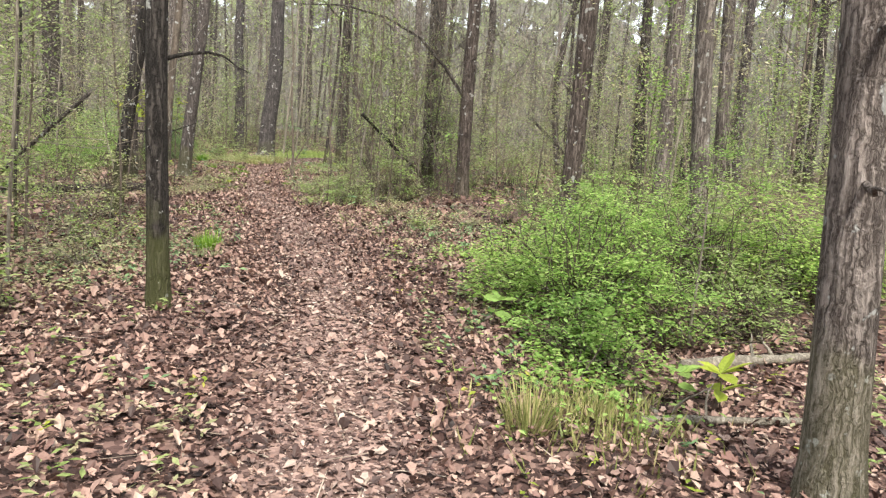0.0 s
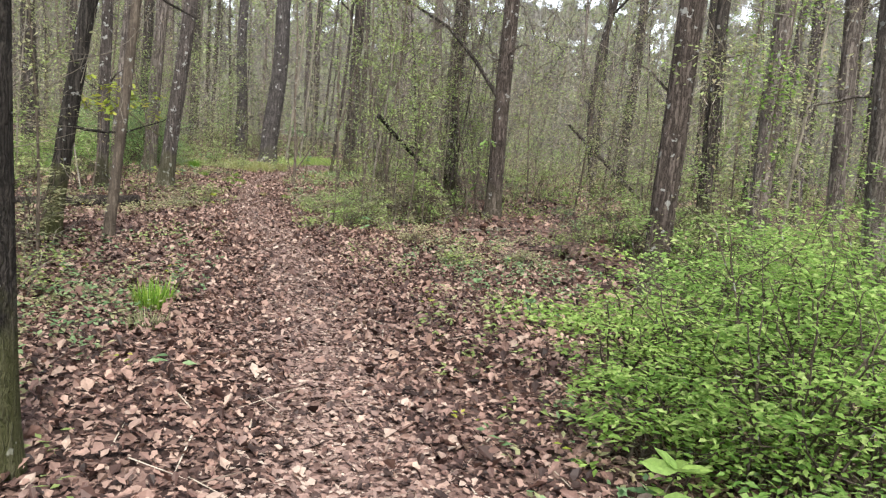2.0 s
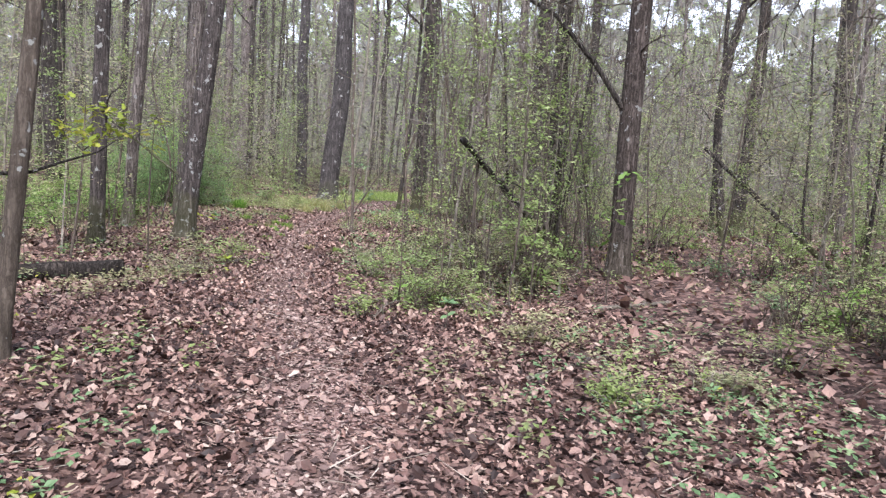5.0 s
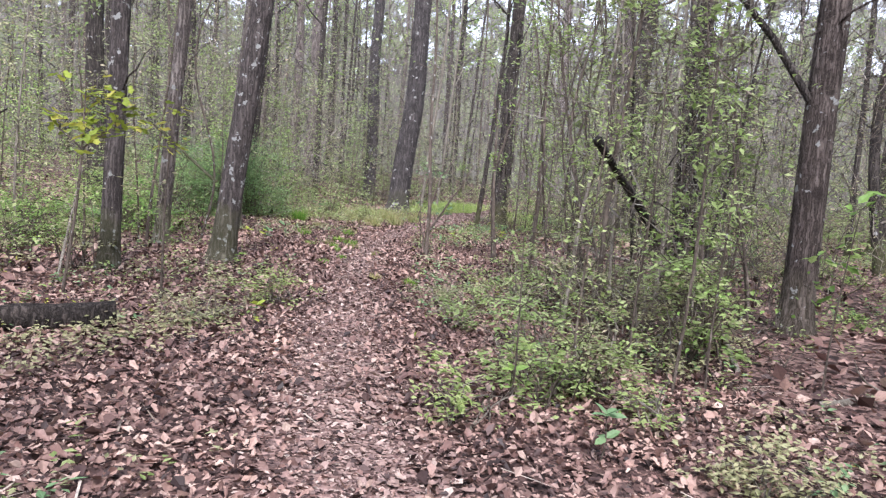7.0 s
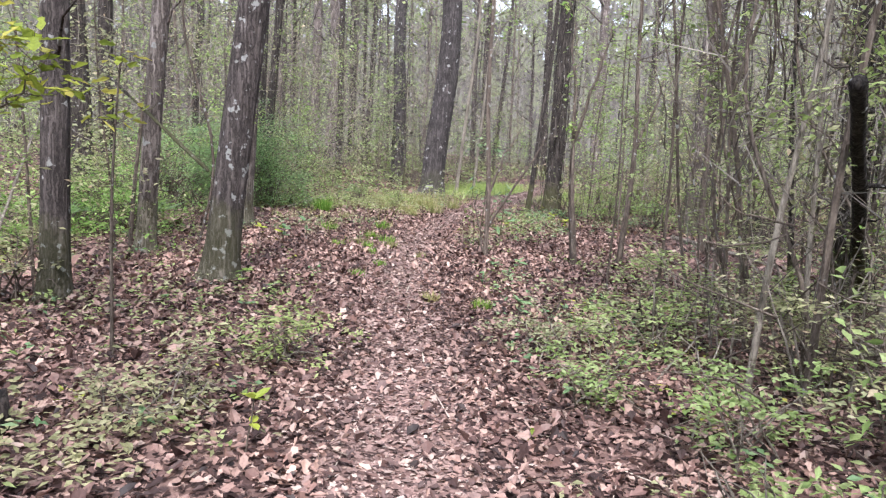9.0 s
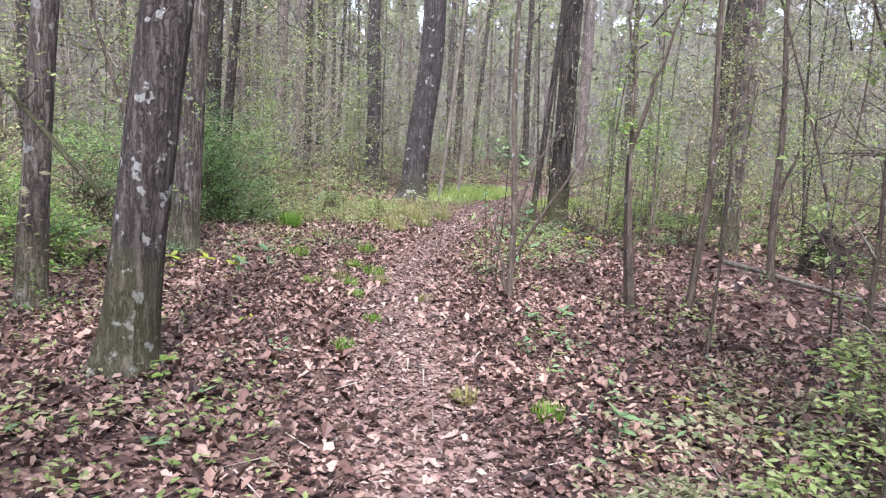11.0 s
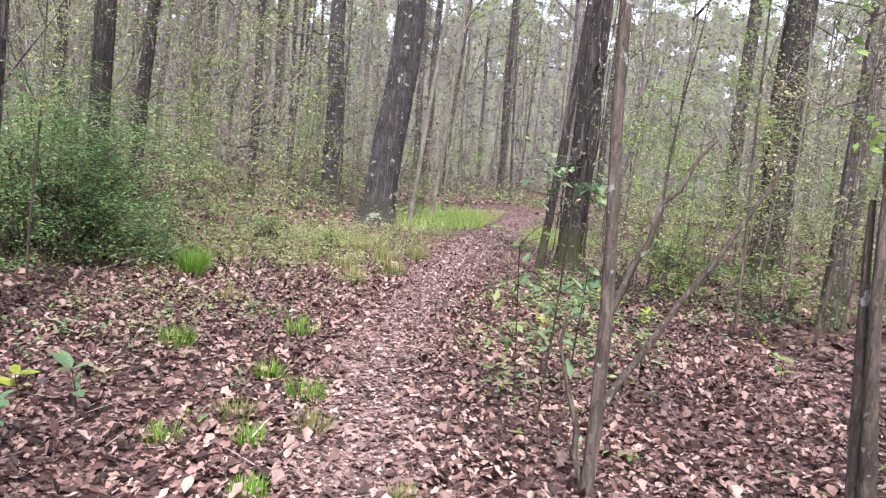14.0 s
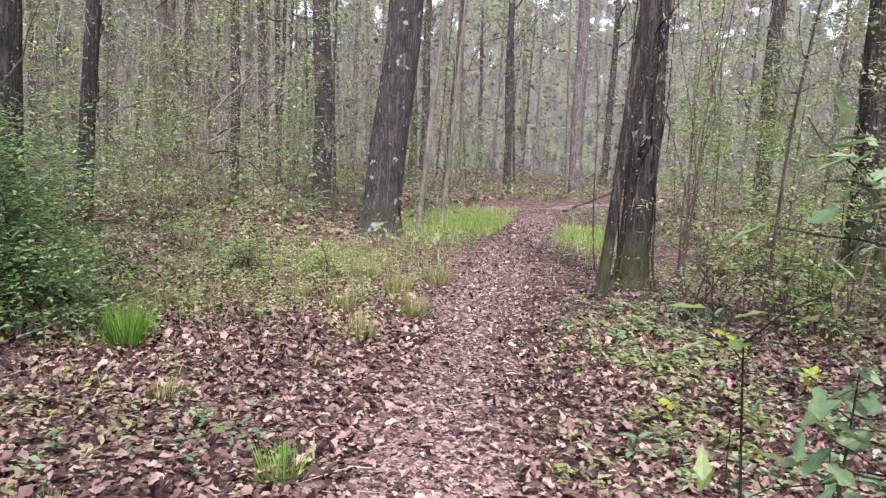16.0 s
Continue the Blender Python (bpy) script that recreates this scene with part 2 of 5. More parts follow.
def mesh_of(name, verts, faces, material, smooth=False):
    """A mesh from arrays of vertices and of equal-sided faces."""
    verts, faces = np.asarray(verts, np.float32), np.asarray(faces, np.int32)
    me = bpy.data.meshes.new(name)
    count, sides = faces.shape
    me.vertices.add(len(verts))
    me.vertices.foreach_set("co", verts.ravel())
    me.loops.add(count * sides)
    me.loops.foreach_set("vertex_index", faces.ravel())
    me.polygons.add(count)
    me.polygons.foreach_set("loop_start", np.arange(0, count * sides, sides, dtype=np.int32))
    me.polygons.foreach_set("use_smooth", np.full(count, smooth))
    me.update(calc_edges=True)
    me.materials.append(material)
    return me


LEAF_SHAPES = {
    "pointed": ([(0, 0, 0), (0.42, 0.5, 0.1), (1, 0, -0.08), (0.42, -0.5, 0.1)], [(0, 1, 2), (0, 2, 3)]),
    "oval": ([(0, 0, 0), (0.28, 0.44, 0.1), (0.68, 0.42, 0.07), (1, 0, -0.1), (0.68, -0.42, 0.07), (0.28, -0.44, 0.1)],
             [(0, 1, 2), (0, 2, 3), (0, 3, 4), (0, 4, 5)]),
    "lobed": ([(0, 0, 0), (0.22, 0.34, 0.16), (0.42, 0.2, 0.03), (0.68, 0.5, 0.24), (1, 0.05, 0.14), (0.72, -0.46, 0.2), (0.4, -0.2, 0.02),
               (0.2, -0.38, 0.18)], [(0, 1, 2), (0, 2, 3), (0, 3, 4), (0, 4, 5), (0, 5, 6), (0, 6, 7)]),
    "curled": ([(0, 0, 0), (0.3, 0.46, 0.3), (0.7, 0.4, 0.34), (1, 0.02, 0.22), (0.68, -0.42, 0.26), (0.26, -0.44, 0.36), (0.5, 0, 0.0)],
               [(0, 6, 1), (6, 2, 1), (6, 3, 2), (6, 4, 3), (6, 5, 4), (6, 0, 5)]),
    "blade": ([(0, 0.5, 0), (0, -0.5, 0), (0.55, 0.35, -0.04), (0.55, -0.35, -0.04), (1, 0, -0.22)], [(0, 1, 3), (0, 3, 2), (2, 3, 4)]),
}


def leaf_mesh(name, at, yaw, pitch, roll, length, width, material, shape="pointed"):
    """Many leaves in one mesh, each with its own place, turn and size."""
    form, tris = LEAF_SHAPES[shape]
    form, tris = np.array(form, float), np.array(tris)
    n = len(at)
    yaw, pitch, roll = (np.broadcast_to(a, n).astype(float) for a in (yaw, pitch, roll))
    length, width = np.broadcast_to(length, n).astype(float), np.broadcast_to(width, n).astype(float)
    fwd = np.stack([np.cos(yaw) * np.cos(pitch), np.sin(yaw) * np.cos(pitch), np.sin(pitch)], -1)
    flat = np.stack([-np.sin(yaw), np.cos(yaw), np.zeros(n)], -1)
    up = np.cross(fwd, flat)
    side = flat * np.cos(roll)[:, None] + up * np.sin(roll)[:, None]
    top = np.cross(fwd, side)
    u, v, w = form[:, 0], form[:, 1], form[:, 2]
    pts = (np.asarray(at)[:, None] + fwd[:, None] * (u * length[:, None])[..., None] + side[:, None] * (v * width[:, None])[..., None]
           + top[:, None] * (w * width[:, None])[..., None])
    faces = (tris[None] + (np.arange(n) * len(form))[:, None, None]).reshape(-1, 3)
    return mesh_of(name, pts.reshape(-1, 3), faces, material)


def tube(points, radii, seg=8, rough=0.0, rng=None):
    """Rings of a round, tapered limb along a line of points; rough: how uneven its girth is."""
    p, r = np.asarray(points, float), np.asarray(radii, float)
    d = np.gradient(p, axis=0)
    d /= np.linalg.norm(d, axis=1)[:, None] + 1e-9
    ref = np.where(np.abs(d[:, 2:3]) > 0.9, [[1.0, 0, 0]], [[0, 0, 1.0]])
    a = np.cross(d, ref)
    a /= np.linalg.norm(a, axis=1)[:, None] + 1e-9
    for i in range(1, len(a)):
        a[i] = a[i - 1] - d[i] * (a[i - 1] @ d[i])
        a[i] /= np.linalg.norm(a[i]) + 1e-9
    b = np.cross(d, a)
    th = np.linspace(0, 2 * math.pi, seg, endpoint=False)
    g = np.ones((len(p), seg))
    if rough:
        k = np.linspace(0, 3, len(p))[:, None]
        e, f = rng.normal(size=(2, seg))
        g += rough * (e * np.cos(k) + f * np.sin(k)) * 0.7 + rough * 0.4 * rng.normal(size=(len(p), seg))
    rr = (r[:, None] * g)[..., None]
    ring = p[:, None] + rr * (a[:, None] * np.cos(th)[None, :, None] + b[:, None] * np.sin(th)[None, :, None])
    i, j = np.meshgrid(np.arange(len(p) - 1), np.arange(seg), indexing="ij")
    k = (j + 1) % seg
    faces = np.stack([i * seg + j, i * seg + k, (i + 1) * seg + k, (i + 1) * seg + j], -1).reshape(-1, 4)
    return ring.reshape(-1, 3), faces


def tubes_mesh(name, limbs, material):
    verts, faces, n = [], [], 0
    for v, f in limbs:
        verts.append(v)
        faces.append(f + n)
        n += len(v)
    return mesh_of(name, np.concatenate(verts), np.concatenate(faces), material, True)


def grow(start, way, length, rng, steps=6, wander=0.18, lift=0.0):
    """A wandering line for a twig or limb."""
    p, d = [np.array(start, float)], np.array(way, float)
    d /= np.linalg.norm(d)
    for _ in range(steps):
        d = d + rng.normal(size=3) * wander + np.array((0, 0, lift))
        d /= np.linalg.norm(d)
        p.append(p[-1] + d * length / steps)
    return np.array(p)


def thing(name, x, y, label, category, group="", z=None, turn=0.0):
    ob = new(name)
    ob.empty_display_size = 0.2
    ob.matrix_basis = pose(x, y, float(ground_z(x, y)) if z is None else z, 0, 0, turn)
    return tagged(ob, label, category, group)


def part(name, mesh, parent, label="", kind=""):
    ob = new(name, mesh)
    ob.parent = parent
    return tagged(ob, label, kind=kind)


# ---- the forest floor ----
def sheet_lines(lo, hi, dense_lo, dense_hi, step):
    near = np.arange(dense_lo, dense_hi + step, step)
    out = np.geomspace(1, 1500, 22)
    return np.concatenate([dense_lo - out[::-1], near, dense_hi + out])


gx, gy = sheet_lines(-1500, 1500, -26, 18, 0.4), sheet_lines(-1500, 1500, -6, 52, 0.4)
mx, my = np.meshgrid(gx, gy, indexing="ij")
gi, gj = np.meshgrid(np.arange(len(gx) - 1), np.arange(len(gy) - 1), indexing="ij")
base = gi * len(gy) + gj
ground = new("ground", mesh_of("ground", np.stack([mx, my, ground_z(mx, my)], -1).reshape(-1, 3),
                               np.stack([base, base + len(gy), base + len(gy) + 1, base + 1], -1).reshape(-1, 4), SOIL, True))
tagged(ground, "brown forest soil under a cover of old leaves", "ground", kind="structure")


def trail_strip():
    """The trodden line of the trail, with wavering edges, just proud of the soil."""
    pts = []
    for a, b in zip(TRAIL[1:-1], TRAIL[2:]):
        n = max(2, int(np.linalg.norm(b - a) / 0.3))
        pts += [a + (b - a) * k / n for k in range(n)]
    pts = np.array(pts)
    for _ in range(6):
        pts[1:-1] = (pts[:-2] + 2 * pts[1:-1] + pts[2:]) / 4
    d = np.gradient(pts, axis=0)
    side = np.stack([d[:, 1], -d[:, 0]], -1) / np.linalg.norm(d, axis=1)[:, None]
    s = np.arange(len(pts))
    rows = []
    for k, w in enumerate((-1, -0.5, 0, 0.5, 1)):
        half = 0.36 + 0.09 * np.sin(s * 0.37 + k) + 0.05 * np.sin(s * 1.1 + 2 * k)
        q = pts + side * (w * half)[:, None]
        rows.append(np.column_stack([q, ground_z(q[:, 0], q[:, 1]) + (0.008 if abs(w) < 1 else 0.004)]))
    v = np.stack(rows, 1)
    i, j = np.meshgrid(np.arange(len(pts) - 1), np.arange(4), indexing="ij")
    b = i * 5 + j
    return mesh_of("trail", v.reshape(-1, 3), np.stack([b, b + 1, b + 6, b + 5], -1).reshape(-1, 4), SOIL_TRAIL, True)


tagged(new("trail", trail_strip()), "trodden earth footpath strewn with crushed leaves", "path", kind="structure")

# far woods close the place all round, beyond the trees
def far_ring():
    n, rad = 900, 95
    a = np.linspace(0, 2 * math.pi, n, endpoint=False)
    top = 33 + 1.6 * np.sin(17 * a) + 1.2 * np.sin(41 * a + 1) + 0.8 * np.sin(97 * a + 2)
    rows = [np.column_stack([-4 + rad * np.cos(a), 22 + rad * np.sin(a), np.full(n, -0.5) if k == 0 else top * k / 3]) for k in range(4)]
    v = np.concatenate(rows)
    i, j = np.meshgrid(np.arange(3), np.arange(n), indexing="ij")
    k = (j + 1) % n
    m, nd, l, b = nodes_of("far_woods")
    tc = nd.new("ShaderNodeTexCoord")
    mp = nd.new("ShaderNodeMapping")
    mp.inputs["Scale"].default_value = (1, 1, 0.16)
    l.new(tc.outputs["Object"], mp.inputs["Vector"])
    stems = noise_tex(nd, l, mp.outputs[0], 1.7, 9, 0.75)
    leafy = noise_tex(nd, l, tc.outputs["Object"], 0.55, 8, 0.75)
    r = ramp(nd, [(0.36, (0.04, 0.037, 0.036)), (0.47, (0.10, 0.093, 0.082)), (0.57, (0.165, 0.158, 0.135)), (0.70, (0.26, 0.252, 0.235))])
    l.new(stems.outputs["Fac"], r.inputs[0])
    g = ramp(nd, [(0.48, (0, 0, 0)), (0.6, (0.8, 0.8, 0.8))])
    l.new(leafy.outputs["Fac"], g.inputs[0])
    l.new(mix_rgb(nd, l, g.outputs[0], r.outputs[0], (0.185, 0.21, 0.115)), b.inputs["Base Color"])
    b.inputs["Roughness"].default_value = 1.0
    # gaps between the far crowns, wider towards their tops
    z = nd.new("ShaderNodeSeparateXYZ")
    l.new(tc.outputs["Object"], z.inputs[0])
    up = nd.new("ShaderNodeMath")
    up.operation = "MULTIPLY_ADD"
    up.inputs[1].default_value = 0.0085
    l.new(z.outputs[2], up.inputs[0])
    crowns = noise_tex(nd, l, tc.outputs["Object"], 0.3, 10, 0.8)
    l.new(crowns.outputs["Fac"], up.inputs[2])
    gap = ramp(nd, [(0.72, (0, 0, 0)), (0.77, (1, 1, 1))])
    l.new(up.outputs[0], gap.inputs[0])
    clear, mix = nd.new("ShaderNodeBsdfTransparent"), nd.new("ShaderNodeMixShader")
    l.new(gap.outputs[0], mix.inputs[0])
    l.new(b.outputs[0], mix.inputs[1])
    l.new(clear.outputs[0], mix.inputs[2])
    l.new(mix.outputs[0], nd["Material Output"].inputs[0])
    return mesh_of("backdrop", v, np.stack([i * n + j, i * n + k, (i + 1) * n + k, (i + 1) * n + j], -1).reshape(-1, 4), m, True)


tagged(new("backdrop", far_ring()), "grey-green haze of distant woods", "distance", kind="structure")


# ---- trees ----
def tree(x, y, r, lean=(0, 0), h=15.0, bark=None, label="tall grey-brown forest tree with bare trunk", taper=0.5, curve=(0, 0), limbs=5,
         leaf=None, seed=1, low=(), group="forest trees", leaves=300, flare=0.5):
    """A standing tree: tapered trunk that leans and curves, limbs high up and a thin spring crown. low: heights of short dead side branches."""
    rng = np.random.default_rng(seed)
    bark, leaf = bark or BARK_GREY, leaf or SPRING
    t = thing("tree", x, y, label, "tree", group)
    z = np.concatenate([[-0.2, 0, 0.08, 0.2, 0.4], np.linspace(0.8, h, 20)])
    straight = np.where(z < 5, z, 5 + (z - 5) * 0.5)
    wave = 0.14 * r * np.sin(z * rng.uniform(0.6, 1.1) + rng.uniform(0, 6)) * np.clip(z / 2, 0, 1)
    line = np.column_stack([lean[0] * straight + curve[0] * np.sin(z * 0.55) + wave,
                            lean[1] * straight + curve[1] * np.sin(z * 0.55) + wave * 0.5, z])
    rad = r * (1 - (1 - taper) * np.clip(z, 0, h) / h) * (1 + flare * np.exp(-np.clip(z, 0, 9) / 0.16)) * np.where(z > h - 0.1, 0.3, 1)
    part("trunk", tubes_mesh("trunk", [tube(line, rad, (10 if group == "woods behind" else 22) if r > 0.09 else 10, 0.028, rng)], bark), t)
    spots = []
    for k in range(limbs):
        i = rng.integers(14, len(z) - 1)
        a = rng.uniform(0, 6.28)
        run = grow(line[i], (math.cos(a), math.sin(a), rng.uniform(0.4, 1.0)), rng.uniform(1.8, 3.6), rng, 6, 0.14, 0.05)
        part("limb", tubes_mesh("limb", [tube(run, np.linspace(rad[i] * 0.45, 0.012, len(run)), 5)], bark), t)
        spots += [run[2:]]
    spots.append(line[-5:])
    for zz in low:
        i = int(np.argmin(np.abs(z - zz)))
        a = rng.uniform(0, 6.28)
        run = grow(line[i], (math.cos(a), math.sin(a), rng.uniform(-0.1, 0.7)), rng.uniform(0.5, 1.3), rng, 6, 0.25)
        part("dead_branch", tubes_mesh("dead_branch", [tube(run, np.linspace(min(0.02, rad[i] * 0.4), 0.003, len(run)), 5)], bark), t)
    spots = np.concatenate(spots)
    c = spots[rng.integers(0, len(spots), leaves)] + rng.normal(size=(leaves, 3)) * (0.55, 0.55, 0.4)
    part("crown", leaf_mesh("crown", c, rng.uniform(0, 6.28, leaves), rng.uniform(-0.9, 0.5, leaves), rng.normal(0, 0.5, leaves),
                            rng.uniform(0.1, 0.2, leaves), rng.uniform(0.06, 0.11, leaves), leaf), t, kind="stuff")
    return t


# beside the start of the trail
tree(-2.17, 5.72, 0.084, (-0.006, 0), 11, BARK_BLACK, "slim dark-barked tree with mossy foot beside the trail", 0.6, seed=21, low=(1.9,), flare=0.35)
tree(1.82, 3.24, 0.128, (-0.045, 0.03), 13, BARK_GREY, "stout grey tree with deeply furrowed bark", 0.55, seed=22, low=(1.6, 2.0), flare=0.3)
tree(-5.05, 11.24, 0.10, (0.13, 0.06), 10, BARK_BLACK, "leaning dark-barked tree among brush", 0.6, seed=23, low=(1.2,))
tree(-4.46, 11.42, 0.062, (0.085, 0.05), 8, BARK_SMOOTH, "thin leaning brown tree beside the trail", 0.6, seed=24, flare=0.3)
tree(1.84, 11.14, 0.142, (0.012, -0.003), 14, BARK_RED, "leaning tree with flaking lichen-spotted bark", 0.75, seed=25, low=(2.2,))
tree(3.85, 13.45, 0.14, (0.0, 0.0), 14, BARK_GREY, "grey-brown tree standing in the undergrowth", 0.65, seed=26)
tree(3.18, 9.22, 0.115, (-0.06, 0.022), 13, BARK_GREY, "grey tree rising behind the green bushes", 0.65, seed=27, low=(2.4,))
tree(4.88, 13.26, 0.115, (-0.05, 0.02), 14, BARK_GREY, "grey tree rising behind the green bushes", 0.65, seed=28)
tree(4.38, 17.17, 0.12, (-0.03, 0.01), 13, BARK_DARK, "tree wrapped in climbing leaves", 0.65, seed=29, low=(1.6, 2.4, 3.1))
tree(6.47, 20.6, 0.135, (0.06, 0.0), 14, BARK_DARK, "slightly leaning dark forest tree", 0.65, seed=30)
tree(3.95, 26.0, 0.115, (-0.02, 0.0), 11, BARK_DARK, "dark curved tree with bowed trunk", 0.6, (-0.35, 0.1), seed=31, low=(3.0, 4.0))
# round the vine thicket
straight = tree(0.36, 18.2, 0.165, (0.004, 0.002), 16, BARK_RED, "straight tree with pale lichen on its foot", 0.62, seed=32, low=(2.9, 3.4))
tree(-0.60, 20.6, 0.14, (-0.01, 0), 15, BARK_DARK, "dark tree overgrown with hanging vines", 0.7, seed=33, low=(2.2, 3.0))
bough = np.array([(-0.15, -0.05, 2.5), (-0.6, -0.15, 3.1), (-1.2, -0.35, 3.7), (-2.0, -0.55, 4.1), (-3.0, -0.65, 4.3), (-4.0, -0.75, 4.25)])
part("bough", tubes_mesh("bough", [tube(bough, np.linspace(0.045, 0.012, 6), 7, 0.06, np.random.default_rng(8))], BARK_DARK), straight, "long thin bough arching over the thicket")
# the group where the trail bends
tree(-6.68, 18.6, 0.16, (0.09, 0.055), 14, BARK_LICHEN, "leaning tree with pale lichen patches", 0.45, seed=34, flare=0.55)
tree(-8.93, 23.1, 0.172, (0.048, 0.03), 15, BARK_GREY, "reddish-grey tree with furrowed bark", 0.6, seed=35)
tree(-7.42, 17.3, 0.112, (0.02, 0.016), 12, BARK_LICHEN, "slim tree with lichen-flecked bark", 0.62, seed=36, low=(1.9,))
tree(-8.35, 19.8, 0.108, (0.048, 0.036), 12, BARK_GREY, "slim leaning grey tree", 0.62, seed=37, low=(2.3,))
tree(-12.8, 24.2, 0.2, (-0.02, -0.015), 16, BARK_DARK, "thick dark tree deep in the woods", 0.65, seed=38)
tree(-15.2, 28.0, 0.18, (-0.012, -0.01), 16, BARK_DARK, "thick dark tree deep in the woods", 0.65, seed=39)
# along the last stretch
tree(-8.78, 35.1, 0.37, (0.072, 0.016), 19, BARK_SPOTTED, "large leaning tree with white lichen spots beside the trail", 0.42, seed=40, flare=0.4, limbs=7, leaves=800, low=(5.0,))
tree(-12.1, 42.2, 0.28, (-0.018, -0.005), 17, BARK_SPOTTED, "dark upright tree behind the leaning one", 0.6, seed=41)
tree(-8.25, 36.4, 0.06, (0.085, 0.02), 10, BARK_PALE, "thin pale leaning tree", 0.6, seed=42)
tree(-7.9, 37.6, 0.05, (0.07, 0.01), 9, BARK_PALE, "thin pale leaning tree", 0.6, seed=43)
tree(-4.55, 30.5, 0.195, (0.024, 0), 15, BARK_DARK, "dark tree clad in ragged bark and climbers", 0.75, seed=44, low=(1.6, 2.2, 2.9))
tree(-5.00, 29.5, 0.066, (0.072, 0.03), 8, BARK_DARK, "crooked thin tree leaning on its neighbour", 0.65, (0.05, 0), seed=45, flare=0.3)
tree(-0.88, 32.8, 0.28, (0.01, 0), 17, BARK_DARK, "thick dark tree behind the saplings", 0.65, seed=46, low=(1.6,))
tree(-1.5, 27.8, 0.14, (0.01, 0), 14, BARK_GREY, "pale grey tree behind the saplings", 0.65, seed=47)
tree(-11.4, 28.4, 0.148, (0.01, 0.006), 15, BARK_DARK, "dark tree rising behind the bush", 0.65, seed=48)
tree(-13.3, 32.5, 0.13, (0.05, 0.03), 13, BARK_DARK, "slim dark tree with bent lower branches", 0.6, seed=49, low=(1.4, 1.8, 2.4))
tree(-14.4, 41.2, 0.135, (0, 0), 15, BARK_DARK, "slim dark tree in the middle woods", 0.6, seed=50)
tree(-19.4, 38.5, 0.17, (0.02, 0.015), 15, BARK_DARK, "dark tree on the low bank", 0.6, seed=51)
tree(-16.6, 45.9, 0.31, (0.005, 0), 17, BARK_GREY, "thick grey-brown tree on the low bank", 0.65, seed=52)
tree(-17.9, 46.6, 0.25, (0.008, 0), 17, BARK_GREY, "thick grey-brown tree on the low bank", 0.65, seed=53)
tree(-4.2, 53.0, 0.28, (-0.015, 0), 17, BARK_GREY, "grey tree at the far bend of the trail", 0.65, seed=54)
tree(-7.2, 55.0, 0.17, (-0.03, 0), 15, BARK_DARK, "slim dark tree near the far bend", 0.65, seed=55)
tree(2.1, 48.5, 0.28, (0, 0), 17, BARK_DARK, "thick dark tree beyond the thicket", 0.65, seed=56)
tree(6.2, 33.0, 0.2, (0.03, 0), 16, BARK_DARK, "dark tree beyond the thicket", 0.65, seed=57)

def climber(x, y, r, lean, h, count, leaf, label, seed):
    """An evergreen climber hugging a trunk: winding stems, peeling strips and small leaves."""
    rng = np.random.default_rng(seed)
    t = thing("climber", x, y, label, "climbing plant", "climbers on trunks")
    spots = []
    for k in range(7):
        z = np.linspace(0, h * rng.uniform(0.6, 1), 16)
        a = 6.28 * k / 7 + 0.5 * np.sin(z * rng.uniform(0.8, 2) + rng.uniform(0, 6))
        rr = r * 1.12 + 0.02 + 0.5 * r * np.exp(-z / 0.16)
        run = np.column_stack([lean[0] * z + rr * np.cos(a), lean[1] * z + rr * np.sin(a), z])
        part("stem", tubes_mesh("stem", [tube(run, np.linspace(0.013, 0.005, 16), 5, 0.1, rng)], BARK_DARK), t)
        spots.append(run[1:])
    spots = np.concatenate(spots)
    c = spots[rng.integers(0, len(spots), count)] + rng.normal(size=(count, 3)) * (0.09, 0.09, 0.05)
    part("foliage", leaf_mesh("leaves", c, rng.uniform(0, 6.28, count), rng.uniform(-1.2, 0.3, count), rng.normal(0, 0.5, count), rng.uniform(0.03, 0.075, count),
                              rng.uniform(0.02, 0.045, count), leaf), t, kind="stuff")
    c = spots[rng.integers(0, len(spots), 160)]
    part("bark_strip", leaf_mesh("bark_strip", c, rng.uniform(0, 6.28, 160), rng.uniform(-1.5, -0.5, 160), 0.0, rng.uniform(0.08, 0.25, 160), rng.uniform(0.012, 0.03, 160), TWIG_DARK,
                                 "blade"), t, kind="stuff")


climber(-4.55, 30.5, 0.195, (0.024, 0), 5.5, 420, OLIVE, "ragged climber with dull leaves round a dark trunk", 871)
climber(-0.60, 20.6, 0.14, (-0.01, 0), 5.5, 380, OLIVE, "ragged climber with dull leaves round a dark trunk", 872)
climber(4.38, 17.17, 0.12, (-0.03, 0.01), 4.5, 420, SPRING, "leafy climber round a slim trunk", 873)
climber(-0.88, 32.8, 0.28, (0.01, 0), 5.0, 420, OLIVE, "ragged climber with dull leaves round a dark trunk", 874)

FAR = []


def woods(count, lo, hi, near, seed):
    """More trees of the woods, drawn at random away from the trail and the trees already there."""
    rng = np.random.default_rng(seed)
    got = []
    while len(got) < count:
        x, y = rng.uniform(*lo), rng.uniform(*hi)
        if trail_distance(x, y) < near or any((x - a) ** 2 + (y - b) ** 2 < 2.2 for a, b in FAR):
            continue
        got.append((x, y))
        FAR.append((x, y))
    return got


